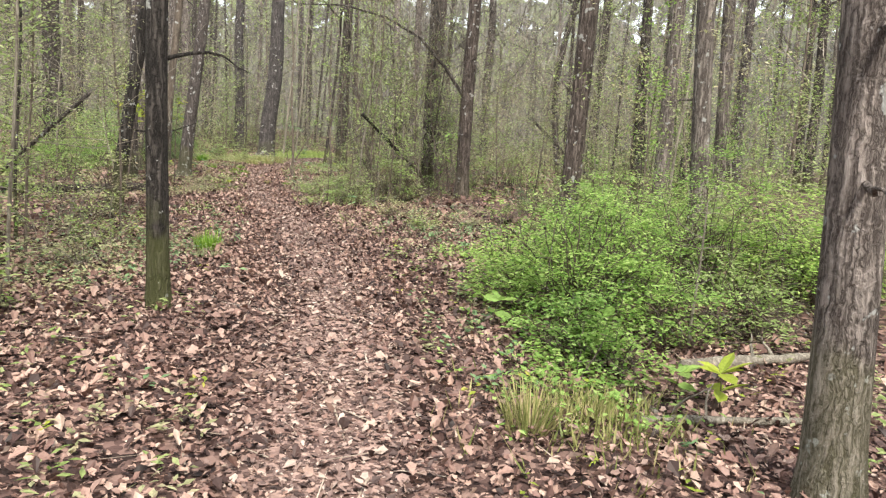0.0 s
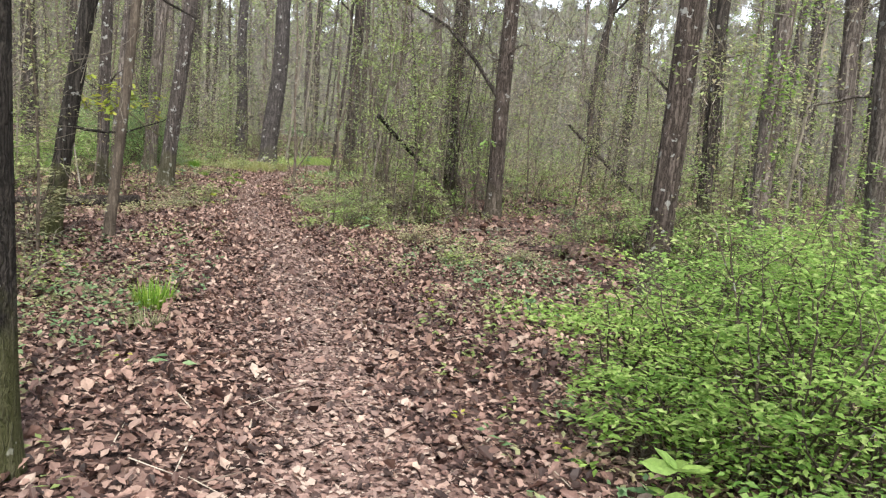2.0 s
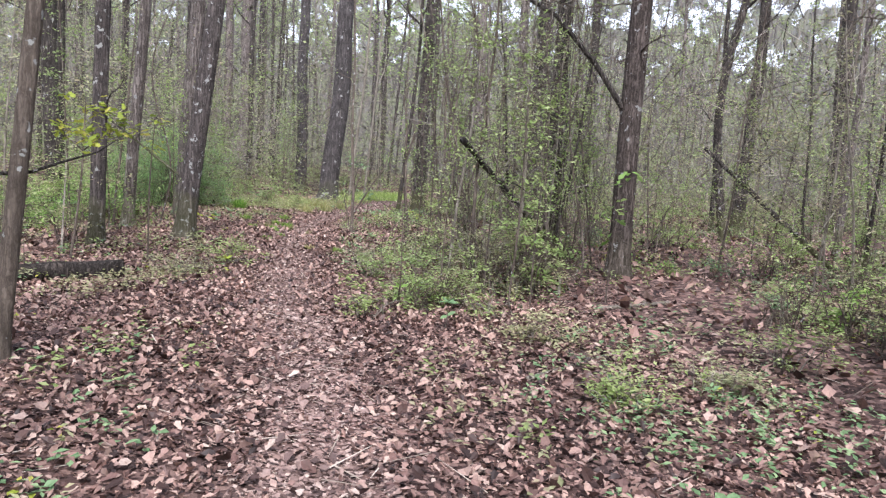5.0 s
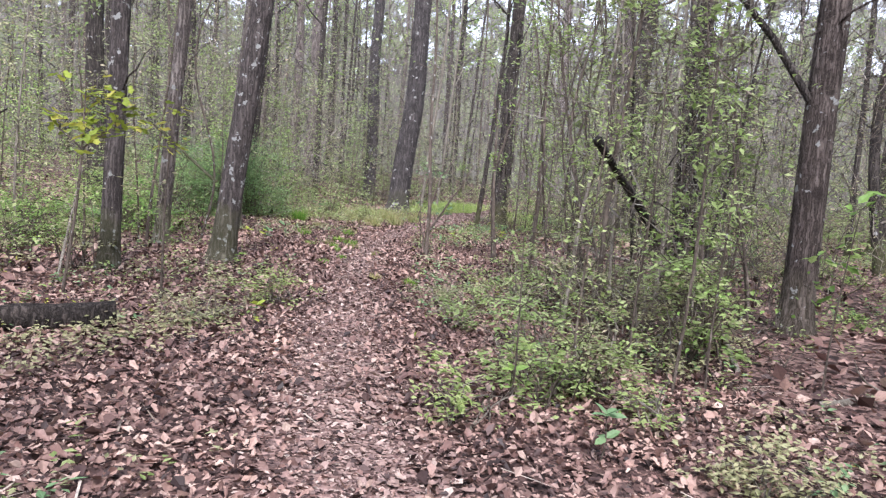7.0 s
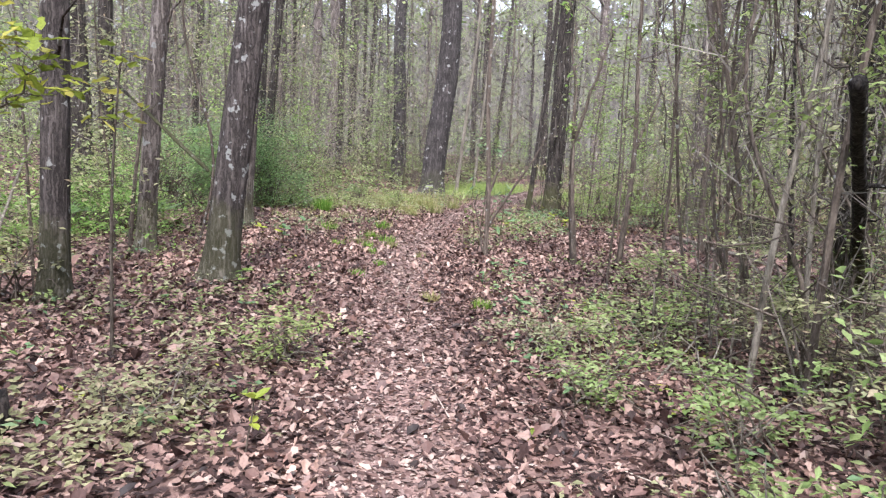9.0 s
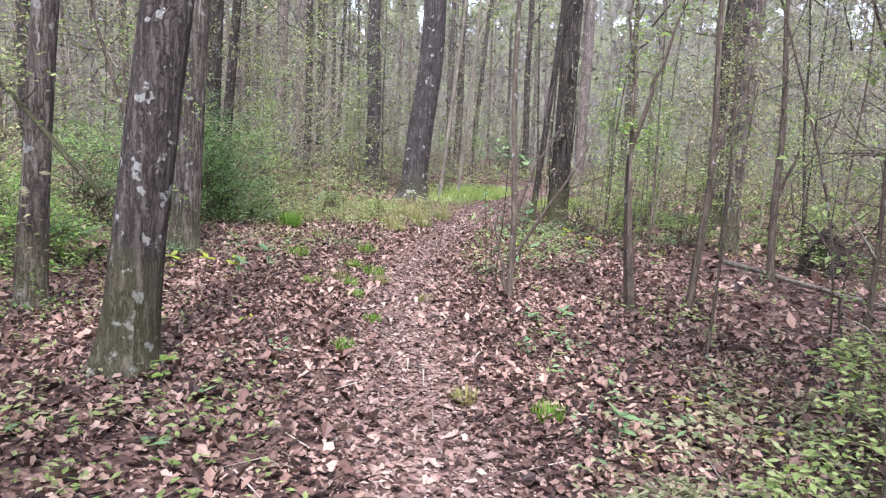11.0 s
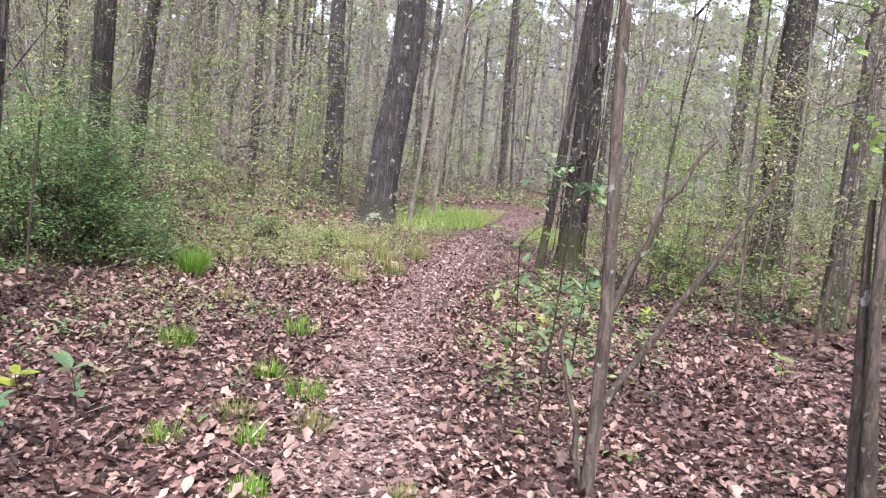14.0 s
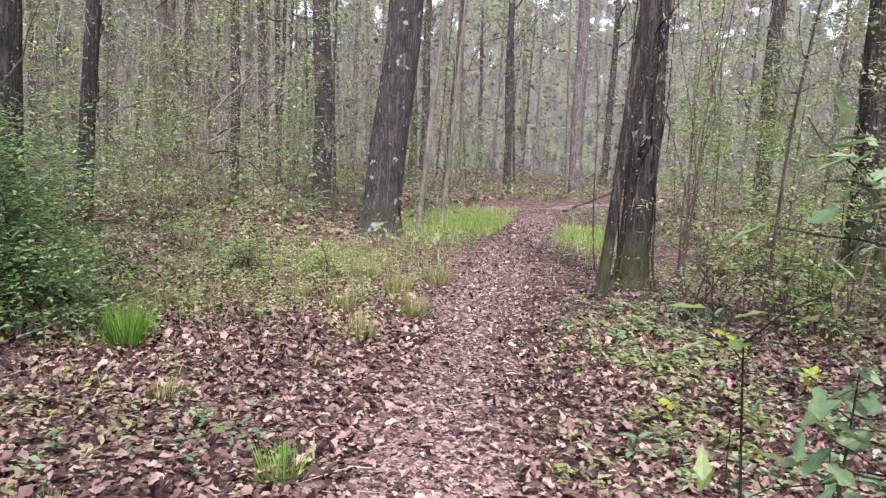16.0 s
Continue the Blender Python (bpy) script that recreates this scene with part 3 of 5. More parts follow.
KINDS = [(0.15, BARK_GREY, "grey-brown tree standing in the woods"), (0.22, BARK_DARK, "thick dark tree standing in the woods"), (0.09, BARK_DARK, "slim dark tree standing in the woods"),
         (0.07, BARK_GREY, "slim grey tree standing in the woods"), (0.18, BARK_LICHEN, "lichen-spotted tree standing in the woods"), (0.055, BARK_SMOOTH, "thin brown tree standing in the woods")]
spots = woods(125, (-42, 36), (14, 78), 15, 3) + woods(26, (-26, 20), (12, 50), 10.5, 4) + woods(34, (-30, 30), (-30, 4), 8, 6) + woods(46, (-42, 14), (50, 80), 5, 7)
firsts = []
for k, (x, y) in enumerate(spots):
    if k < len(KINDS):
        r, bark, label = KINDS[k]
        firsts.append(tree(x, y, r, (RNG.normal(0, 0.02), RNG.normal(0, 0.02)), 15, bark, label, 0.6, seed=80 + k, low=(2.5, 3.5, 4.5), limbs=7,
                           leaves=420, group="woods behind"))
    else:
        s = RNG.uniform(0.8, 1.25)
        m = pose(x, y, float(ground_z(x, y)), RNG.normal(0, 1.6), RNG.normal(0, 1.6), RNG.uniform(0, 360)) @ Matrix.Diagonal((s, s, s * RNG.uniform(0.9, 1.15), 1))
        copy_thing(firsts[int(RNG.integers(len(KINDS))) if k < 125 else (2, 3, 5)[k % 3]], m)


# ---- saplings ----
def sapling(x, y, h, r, lean, label, leaf, count, size, seed, bark=None, fork=(), group="saplings", curve=0.0, shape="pointed", low=0.3, twigs=12, stems=1):
    """A young tree: thin stem, twigs and sparse leaves. fork: (height, sideways run x, y, rise) of stout side stems."""
    rng = np.random.default_rng(seed)
    bark = bark or BARK_SMOOTH
    t = thing("sapling", x, y, label, "sapling", group)
    ends = []
    for s in range(stems):
        z = np.linspace(-0.05, h * (1 - 0.12 * s), 14)
        ph = rng.uniform(0, 6)
        off = s * 0.07
        line = np.column_stack([lean[0] * z + curve * np.sin(z * 0.9) + 0.018 * np.sin(2.3 * z + ph) + off * np.cos(ph),
                                lean[1] * z + 0.018 * np.sin(1.9 * z + 2 * ph) + off * np.sin(ph), z])
        stalk = part("stem", tubes_mesh("stem", [tube(line, np.linspace(r, r * 0.35, 14), 9, 0.06, rng)], bark), t)
        ends.append(line[4:])
        for zz, ax, ay, rise in fork if s == 0 else ():
            i = int(np.argmin(np.abs(z - zz)))
            run = np.array([line[i] + np.array((ax, ay, rise)) * k + rng.normal(size=3) * 0.03 * k for k in np.linspace(0, 1, 8)])
            part("side_stem", tubes_mesh("side_stem", [tube(run, np.linspace(r * 0.6, r * 0.2, 8), 7, 0.05, rng)], bark), t)
            ends.append(run[3:])
    pts = np.concatenate(ends)
    pts = pts[pts[:, 2] > low * h]
    runs, tips = [], []
    for _ in range(twigs):
        a = rng.uniform(0, 6.28)
        run = grow(pts[rng.integers(len(pts))], (math.cos(a), math.sin(a), rng.uniform(0.0, 0.7)), rng.uniform(0.12, 0.26) * h ** 0.7, rng, 5, 0.25)
        runs.append(tube(run, np.linspace(max(0.0035, r * 0.2), 0.0018, len(run)), 3))
        tips.append(run[1:])
    if group == "saplings":
        for v, f in runs:
            part("twig", mesh_of("twig", v, f, bark, True), stalk)
    elif runs:
        part("twigwork", tubes_mesh("twigs", runs, bark), t, kind="stuff")
    if count:
        tips = np.concatenate(tips or [pts])
        c = tips[rng.integers(0, len(tips), count)] + rng.normal(size=(count, 3)) * 0.05
        part("foliage", leaf_mesh("leaves", c, rng.uniform(0, 6.28, count), rng.uniform(-0.8, 0.35, count), rng.normal(0, 0.4, count),
                                 size * rng.uniform(0.6, 1.2, count), size * rng.uniform(0.35, 0.6, count), leaf, shape), t, kind="stuff")
    return t


sapling(-4.67, 22.1, 6.0, 0.036, (-0.032, 0), "slender brown sapling beside the trail with a low side stem", SPRING, 40, 0.07, 201, low=0.45, twigs=10,
        fork=((0.35, 0.75, 0.1, 1.35), (0.1, -0.22, 0.1, 0.9), (0.9, 0.35, 0.0, 0.9)))
sapling(-3.48, 22.0, 1.75, 0.043, (-0.06, 0.01), "twin-stemmed brown sapling forking at chest height", BRIGHT, 150, 0.085, 202, low=0.9, stems=2, twigs=22,
        fork=((1.55, 0.42, 0.0, 1.5), (1.6, -0.12, 0.1, 1.7)))
sapling(-2.87, 22.2, 5.0, 0.042, (0.0, 0), "brown sapling with a crooked stem", SPRING, 60, 0.06, 203, low=0.5, curve=0.05, fork=((1.5, 0.3, 0, 0.9),))
sapling(-1.61, 24.35, 4.6, 0.052, (-0.04, 0.02), "knobbly grey sapling among dead branches", SPRING, 60, 0.06, 204, low=0.4, fork=((1.2, 0.2, 0, 0.7),))
sapling(-4.92, 23.0, 1.65, 0.009, (0.03, 0), "young broadleaf sapling with large lobed leaves", BLUEGREEN, 80, 0.1, 205, BARK_DARK, low=0.2, twigs=16, shape="lobed")
sapling(-4.72, 23.7, 0.95, 0.008, (0.03, 0), "young broadleaf sapling with large lobed leaves", BLUEGREEN, 26, 0.14, 206, BARK_DARK, low=0.2, twigs=8, shape="lobed")
sapling(-5.1, 23.35, 1.1, 0.007, (-0.03, 0), "young broadleaf sapling with large lobed leaves", SPRING, 30, 0.09, 207, BARK_DARK, low=0.2, twigs=10, shape="lobed")
sapling(-6.95, 16.0, 2.1, 0.018, (0.08, 0.02), "low sapling with bright yellow-green lobed leaves", YELLOW, 130, 0.15, 208, low=0.74, twigs=22, shape="lobed",
        fork=((1.5, 0.5, -0.1, 0.35), (1.4, -0.6, 0.1, 0.4)))
sapling(-6.0, 16.15, 1.9, 0.014, (0.05, 0.0), "low sapling with bright yellow-green lobed leaves", YELLOW, 30, 0.1, 209, low=0.75, twigs=6, shape="lobed")
sapling(-1.15, 17.75, 4.6, 0.028, (0.0, 0), "pale straight sapling leaning in the thicket", SPRING, 30, 0.06, 210, BARK_PALE, low=0.5)
sapling(-2.1, 17.1, 4.2, 0.024, (0.09, 0), "pale thin sapling leaning in the thicket", SPRING, 30, 0.06, 211, BARK_PALE, low=0.5)
sapling(-1.93, 14.75, 2.1, 0.010, (0.03, 0), "wispy green sapling with narrow leaves beside the trail", SPRING, 300, 0.052, 212, low=0.15, twigs=28)
sapling(-1.5, 15.6, 2.6, 0.012, (0.02, 0), "wispy green sapling with narrow leaves beside the trail", SPRING, 420, 0.052, 213, low=0.2, twigs=30)
sapling(-2.3, 14.2, 1.1, 0.008, (0.0, 0), "wispy green sapling with narrow leaves beside the trail", SPRING, 90, 0.052, 214, low=0.15, twigs=16)
sapling(-1.2, 15.2, 3.0, 0.014, (0.03, 0), "thin leafy sapling in front of the thicket", SPRING, 300, 0.075, 215, low=0.25, twigs=30)
sapling(-0.1, 15.5, 1.4, 0.009, (0.05, 0), "small sapling with large bright green leaves", BRIGHT, 30, 0.13, 225, low=0.6, twigs=10, shape="lobed")
sapling(-0.95, 15.3, 2.2, 0.01, (0.0, 0), "wispy green sapling with narrow leaves beside the trail", SPRING, 300, 0.07, 226, low=0.2, twigs=28)
sapling(-2.6, 18.6, 3.6, 0.016, (0.01, 0), "thin leafy sapling in front of the thicket", SPRING, 220, 0.06, 216, low=0.25, twigs=26)
sapling(-3.0, 20.3, 3.0, 0.014, (0.0, 0), "thin dark sapling beside the trail", SPRING, 120, 0.06, 217, low=0.4, twigs=18)
sapling(-2.95, 4.7, 3.2, 0.013, (-0.02, 0.02), "thin pale sapling with scattered small leaves", SPRING, 260, 0.055, 218, BARK_PALE, low=0.2, twigs=30)
sapling(-3.7, 6.3, 3.6, 0.018, (0.06, 0.0), "thin pale sapling with scattered small leaves", SPRING, 300, 0.055, 219, BARK_PALE, low=0.2, twigs=32)
sapling(-4.3, 7.6, 3.4, 0.016, (0.05, 0.0), "thin twiggy sapling with small pale leaves", SPRING, 420, 0.06, 221, BARK_SMOOTH, low=0.15, twigs=40)
sapling(-5.0, 8.6, 4.2, 0.022, (0.04, 0.0), "thin twiggy sapling with small pale leaves", SPRING, 460, 0.065, 222, BARK_DARK, low=0.15, twigs=40)
sapling(-4.1, 9.4, 3.0, 0.016, (-0.04, 0.0), "thin twiggy sapling with small pale leaves", OLIVE, 300, 0.06, 223, BARK_SMOOTH, low=0.15, twigs=40)
sapling(-3.5, 5.4, 2.4, 0.012, (0.03, 0.0), "thin twiggy sapling with small pale leaves", SPRING, 240, 0.055, 224, BARK_PALE, low=0.2, twigs=30)
sapling(2.0, 5.75, 1.15, 0.014, (0.0, 0), "bare pale dead sapling with forked twigs", SPRING, 0, 0.05, 220, BARK_PALE, low=0.35, twigs=22)


FIRST_SAPLINGS = []
SAPLING_KINDS = [(3.4, 0.016, SPRING, 620, 0.06, BARK_SMOOTH, "thin sapling with light spring leaves"),
                 (4.6, 0.024, SPRING, 800, 0.062, BARK_SMOOTH, "brown-stemmed sapling with light spring leaves"),
                 (2.6, 0.013, OLIVE, 420, 0.07, BARK_SMOOTH, "thin twiggy sapling with dull leaves"),
                 (5.4, 0.032, SPRING, 500, 0.06, BARK_DARK, "tall dark sapling, nearly bare"),
                 (3.0, 0.014, BRIGHT, 560, 0.058, BARK_SMOOTH, "leafy bright green sapling"),
                 (4.2, 0.02, OLIVE, 260, 0.07, BARK_PALE, "pale sapling with few leaves")]


def near_camera_way(x, y, clear):
    return trail_distance(x, y) < clear


def in_opening(x, y):
    """Open ground with bare leaf litter."""
    return ((x + 2.4) / 2.6) ** 2 + ((y - 22.8) / 3.2) ** 2 < 1 or ((x - 0.4) / 1.6) ** 2 + ((y - 12.4) / 2.2) ** 2 < 1 or \
        ((x + 2.4) / 1.6) ** 2 + ((y - 8) / 3.4) ** 2 < 1 or ((x + 5.2) / 1.4) ** 2 + ((y - 13) / 2) ** 2 < 1 or \
        ((x + 7.2) / 1.4) ** 2 + ((y - 23.5) / 3.2) ** 2 < 1 or ((x + 0.1) / 2.3) ** 2 + ((y - 13.4) / 1.7) ** 2 < 1 or ((x - 0.7) / 1.5) ** 2 + ((y - 16.6) / 2.0) ** 2 < 1


def scatter(zones, clear, rng, gap):
    out = []
    for cx, cy, rx, ry, n in zones:
        tries = got = 0
        while got < n and tries < n * 40:
            tries += 1
            a, d = rng.uniform(0, 6.28), math.sqrt(rng.uniform())
            x, y = cx + rx * d * math.cos(a), cy + ry * d * math.sin(a)
            if near_camera_way(x, y, clear) or in_opening(x, y) or any((x - p) ** 2 + (y - q) ** 2 < gap * gap for p, q in out):
                continue
            out.append((x, y))
            got += 1
    return out


SAPLING_ZONES = [(-6.2, 7.5, 2.6, 5, 14), (5.2, 14, 3.5, 4, 14), (-1.3, 18.9, 1.4, 2.4, 12), (4, 22, 5, 6, 22), (-10.5, 21, 3.2, 5, 14), (-1.5, 29.5, 3.6, 4.5, 22),
                 (-13, 34, 4, 5, 16), (-6, 50, 14, 8, 34), (8, 38, 7, 10, 26), (-19, 24, 5, 12, 24), (-1.5, 38, 3, 5, 12), (10, 12, 4, 8, 12), (-12, 12, 4, 6, 12),
                 (-10.5, 43, 3, 4, 8)]
rs = np.random.default_rng(31)
for k, (x, y) in enumerate(scatter(SAPLING_ZONES, 2.4, rs, 0.55)):
    if k < len(SAPLING_KINDS):
        h, r, leaf, count, size, bark, label = SAPLING_KINDS[k]
        FIRST_SAPLINGS.append(sapling(x, y, h, r, (rs.normal(0, 0.05), 0), label, leaf, count, size, 240 + k, bark, group="understory saplings", low=0.12, twigs=26))
    else:
        s = rs.uniform(0.75, 1.3)
        copy_thing(FIRST_SAPLINGS[int(rs.integers(len(SAPLING_KINDS)))],
                   pose(x, y, float(ground_z(x, y)), rs.normal(0, 4), rs.normal(0, 4), rs.uniform(0, 360)) @ Matrix.Diagonal((s, s, s, 1)))


# ---- bushes and shrubs ----
def bush(name, x, y, rad, h, count, size, leaf, label, category, seed, stems=26, group="", shape="pointed", bark=None, droop=0.0, mound=0.0):
    """Arching stems from one foot with leaves set along them; mound: share of the leaves that close its outline."""
    rng = np.random.default_rng(seed)
    t = thing(name, x, y, label, category, group)
    runs, along = [], []
    for _ in range(stems):
        a, out = rng.uniform(0, 6.28), math.sqrt(rng.uniform(0.02, 1)) * rad
        foot = np.array((rng.normal(0, rad * 0.28), rng.normal(0, rad * 0.28), -0.03))
        tip = np.array((out * math.cos(a), out * math.sin(a), h * rng.uniform(0.3, 1.3) * math.sqrt(max(0.1, 1 - (out / rad) ** 2 * 0.75))))
        k = np.linspace(0, 1, 8)[:, None]
        run = foot + (tip - foot) * k + np.array((0, 0, 1.0)) * (np.sin(k * math.pi) * h * 0.16 - droop * k ** 3) + rng.normal(size=(8, 3)) * 0.03 * k
        runs.append(tube(run, np.linspace(0.006 + 0.004 * h, 0.0018, 8), 3))
        along.append(run[2:])
    part("branchwork", tubes_mesh("stems", runs, bark or BARK_SMOOTH), t, kind="stuff")
    along = np.concatenate(along)
    wide = 0.06 + 0.05 * rad
    nodes = along[rng.integers(0, len(along), max(8, count // 28))] + rng.normal(size=(max(8, count // 28), 3)) * wide
    shut = int(len(nodes) * mound)
    if shut:
        a, up = rng.uniform(0, 6.28, shut), rng.uniform(0.0, 1.0, shut)
        lump = rng.uniform(0.72, 1.0, shut) * (1 + 0.13 * np.sin(3 * a + seed) + 0.1 * np.sin(5 * a + 7 * up + seed))
        nodes[:shut] = np.column_stack([rad * lump * np.sqrt(1 - up ** 2) * np.cos(a), rad * lump * np.sqrt(1 - up ** 2) * np.sin(a), h * lump * up])
    i = rng.integers(0, len(nodes), count)
    c = nodes[i] + rng.normal(size=(count, 3)) * (wide * 0.75, wide * 0.75, wide * 0.3)
    c[:, 2] = np.abs(c[:, 2]) + 0.01
    part("foliage", leaf_mesh("leaves", c, rng.uniform(0, 6.28, count), rng.uniform(-0.4, 0.3, count), rng.normal(0, 0.28, count),
                             size * rng.uniform(0.6, 1.35, count), size * rng.uniform(0.36, 0.62, count), leaf, shape), t, kind="stuff")
    return t


G1 = "green bushes beside the trail"
bush("bush", 1.25, 6.15, 0.75, 0.95, 5200, 0.046, BRIGHT, "dense bright green bush of small leaves", "bush", 301, 60, G1, mound=0.35)
bush("bush", 1.55, 7.35, 0.95, 1.2, 7000, 0.046, BRIGHT, "dense bright green bush of small leaves", "bush", 302, 70, G1, mound=0.35)
bush("bush", 1.75, 8.65, 0.85, 0.95, 5200, 0.046, BRIGHT, "low bright green bush of small leaves", "bush", 303, 60, G1, mound=0.35)
bush("bush", 2.65, 7.75, 1.0, 1.3, 7000, 0.046, BRIGHT, "dense bright green bush of small leaves", "bush", 304, 70, G1, mound=0.35)
bush("bush", 3.75, 7.5, 1.05, 1.2, 6500, 0.056, BRIGHT, "dense bright green bush of small leaves", "bush", 305, 70, G1, mound=0.35)
bush("bush", 3.1, 9.6, 1.0, 1.1, 5500, 0.056, SPRING, "light green bush of small leaves", "bush", 306, 60, G1, mound=0.35)
bush("bush", 4.9, 9.2, 1.3, 1.1, 6500, 0.05, SPRING, "light green bush of small leaves", "bush", 307, 60, G1, mound=0.35)
bush("bush", 0.8, 7.3, 0.6, 0.8, 2600, 0.046, BRIGHT, "loose bright green bush of small leaves", "bush", 315, 40, G1, mound=0.35)
bush("bush", 0.6, 6.4, 0.45, 0.5, 1500, 0.05, BRIGHT, "low loose bright green bush", "bush", 316, 30, G1, mound=0.35)
bush("bush", 0.95, 5.25, 0.42, 0.45, 1500, 0.05, BRIGHT, "small bright green bush at the edge of the trail", "bush", 308, 30, G1, mound=0.35)
bush("bush", 1.15, 4.95, 0.5, 0.35, 750, 0.05, BRIGHT, "low loose bright green bush", "bush", 317, 30, G1, mound=0.35)
bush("bush", 1.75, 5.75, 0.6, 0.6, 1900, 0.046, BRIGHT, "low loose bright green bush", "bush", 318, 36, G1, mound=0.35)
bush("bush", 2.5, 6.2, 0.6, 0.75, 2200, 0.046, SPRING, "light green bush of small leaves", "bush", 319, 36, G1, mound=0.35)
G2 = "dark bushes beside the last stretch"
bush("bush", -10.65, 26.5, 1.4, 1.95, 22000, 0.055, PRIVET, "dense green bush with arching stems", "bush", 309, 80, G2, mound=0.75)
bush("bush", -11.9, 28.0, 1.4, 1.9, 9000, 0.05, PRIVET, "dense dark green bush", "bush", 310, 70, G2, mound=0.75)
bush("bush", -11.6, 25.0, 1.3, 1.7, 8000, 0.05, PRIVET, "dense dark green bush", "bush", 311, 70, G2, mound=0.75)
bush("bush", -10.0, 21.6, 0.9, 0.9, 3500, 0.06, BRIGHT, "bright green bush in the hollow behind the trees", "bush", 312, 50, G2, mound=0.75)
bush("bush", -11.2, 22.6, 1.1, 1.15, 4200, 0.06, SPRING, "light green bush in the hollow behind the trees", "bush", 313, 50, G2, mound=0.75)
bush("bush", -10.1, 19.0, 0.9, 0.8, 3200, 0.06, BRIGHT, "bright green bush in the hollow behind the trees", "bush", 314, 50, G2, mound=0.75)

G3 = "lacy shrubs in front of the thicket"
for k, (x, y, rad, h, count) in enumerate(((-1.95, 14.8, 0.5, 0.6, 600), (-1.45, 15.9, 0.65, 0.9, 900), (-2.25, 16.1, 0.55, 0.65, 750), (-1.4, 14.3, 0.4, 0.4, 350),
                                           (-0.95, 16.6, 0.6, 0.7, 600), (-2.3, 15.0, 0.4, 0.4, 350), (-3.0, 16.6, 0.5, 0.5, 600), (-1.7, 17.3, 0.8, 1.2, 1500),
                                           (-2.6, 17.9, 0.7, 0.9, 1000), (-2.0, 18.6, 0.8, 1.2, 1000), (-3.4, 17.6, 0.5, 0.5, 500), (-2.5, 13.9, 0.35, 0.35, 300))):
    bush("shrub", x, y, rad, h, count, 0.05, (SPRING, OLIVE, SPRING)[k % 3], ("lacy light green shrub with thin pale stems", "twiggy shrub with dull olive leaves",
         "lacy light green shrub with thin pale stems")[k % 3], "shrub", 801 + k, 14, G3, bark=BARK_PALE)
for k, (x, y, rad, h) in enumerate(((-3.6, 7.2, 0.5, 0.5), (-4.4, 6.4, 0.7, 0.9), (-5.0, 7.4, 0.8, 1.1), (-3.9, 8.6, 0.6, 0.6), (-4.7, 9.2, 0.7, 0.9), (-5.6, 8.6, 0.8, 1.2),
                                    (-5.2, 15.4, 0.5, 0.35), (-5.0, 16.6, 0.45, 0.35), (-0.9, 13.4, 0.3, 0.25), (-0.4, 11.9, 0.4, 0.25), (0.4, 12.4, 0.4, 0.3), (1.2, 13.3, 0.5, 0.5))):
    bush("shrub", x, y, rad, h, 650, 0.045, (OLIVE, SPRING)[k % 2], ("twiggy shrub with dull olive leaves", "low shrub with sparse pale green leaves")[k % 2], "shrub", 821 + k, 16,
         "low shrubs beside the trail", bark=BARK_PALE)

SHRUB_KINDS = [(0.42, 0.5, 420, 0.06, SPRING, "low light green shrub on leaf litter"), (0.5, 0.8, 520, 0.065, SPRING, "light green shrub with thin stems"),
               (0.35, 0.35, 300, 0.055, BRIGHT, "low bright green shrub on leaf litter"), (0.55, 0.9, 380, 0.06, OLIVE, "twiggy shrub with dull leaves"),
               (0.6, 1.3, 620, 0.07, SPRING, "tall thin shrub with spring leaves"), (0.4, 0.45, 180, 0.06, BLUEGREEN, "low grey-green shrub on leaf litter"),
               (0.5, 0.75, 70, 0.05, OLIVE, "nearly bare twiggy brown shrub")]
SHRUB_ZONES = [(5, 12.5, 4, 4.5, 22), (-1.4, 18.0, 1.2, 2.0, 5), (3.6, 19, 4.5, 6, 26), (-7, 8.5, 3.2, 6, 24), (-4.3, 6.5, 1.6, 4, 10), (-9.9, 19.5, 2.6, 5, 22),
               (-12.5, 31, 3.0, 4, 12), (-1.9, 31.5, 2.9, 5, 22), (-2.6, 27.8, 0.9, 1.6, 3), (-6, 47, 14, 7, 30), (8, 36, 7, 10, 20), (-18, 22, 5, 12, 18), (2.2, 26, 3, 3, 12),
               (1.7, 13.8, 1.6, 1.6, 8), (-12, 38, 4, 4, 10), (-1.9, 12.6, 0.5, 2.2, 3), (-9.5, 31.0, 1.4, 2.6, 3)]
FIRST_SHRUBS = []
for k, (x, y) in enumerate(scatter(SHRUB_ZONES, 1.25, rs, 0.32)):
    if k < len(SHRUB_KINDS):
        rad, h, count, size, leaf, label = SHRUB_KINDS[k]
        FIRST_SHRUBS.append(bush("shrub", x, y, rad, h, count, size, leaf, label, "shrub", 330 + k, 16, "undergrowth shrubs"))
    else:
        s = rs.uniform(0.6, 1.25)
        copy_thing(FIRST_SHRUBS[int(rs.integers(len(SHRUB_KINDS)))], pose(x, y, float(ground_z(x, y)), 0, 0, rs.uniform(0, 360)) @ Matrix.Diagonal((s, s, s, 1)))


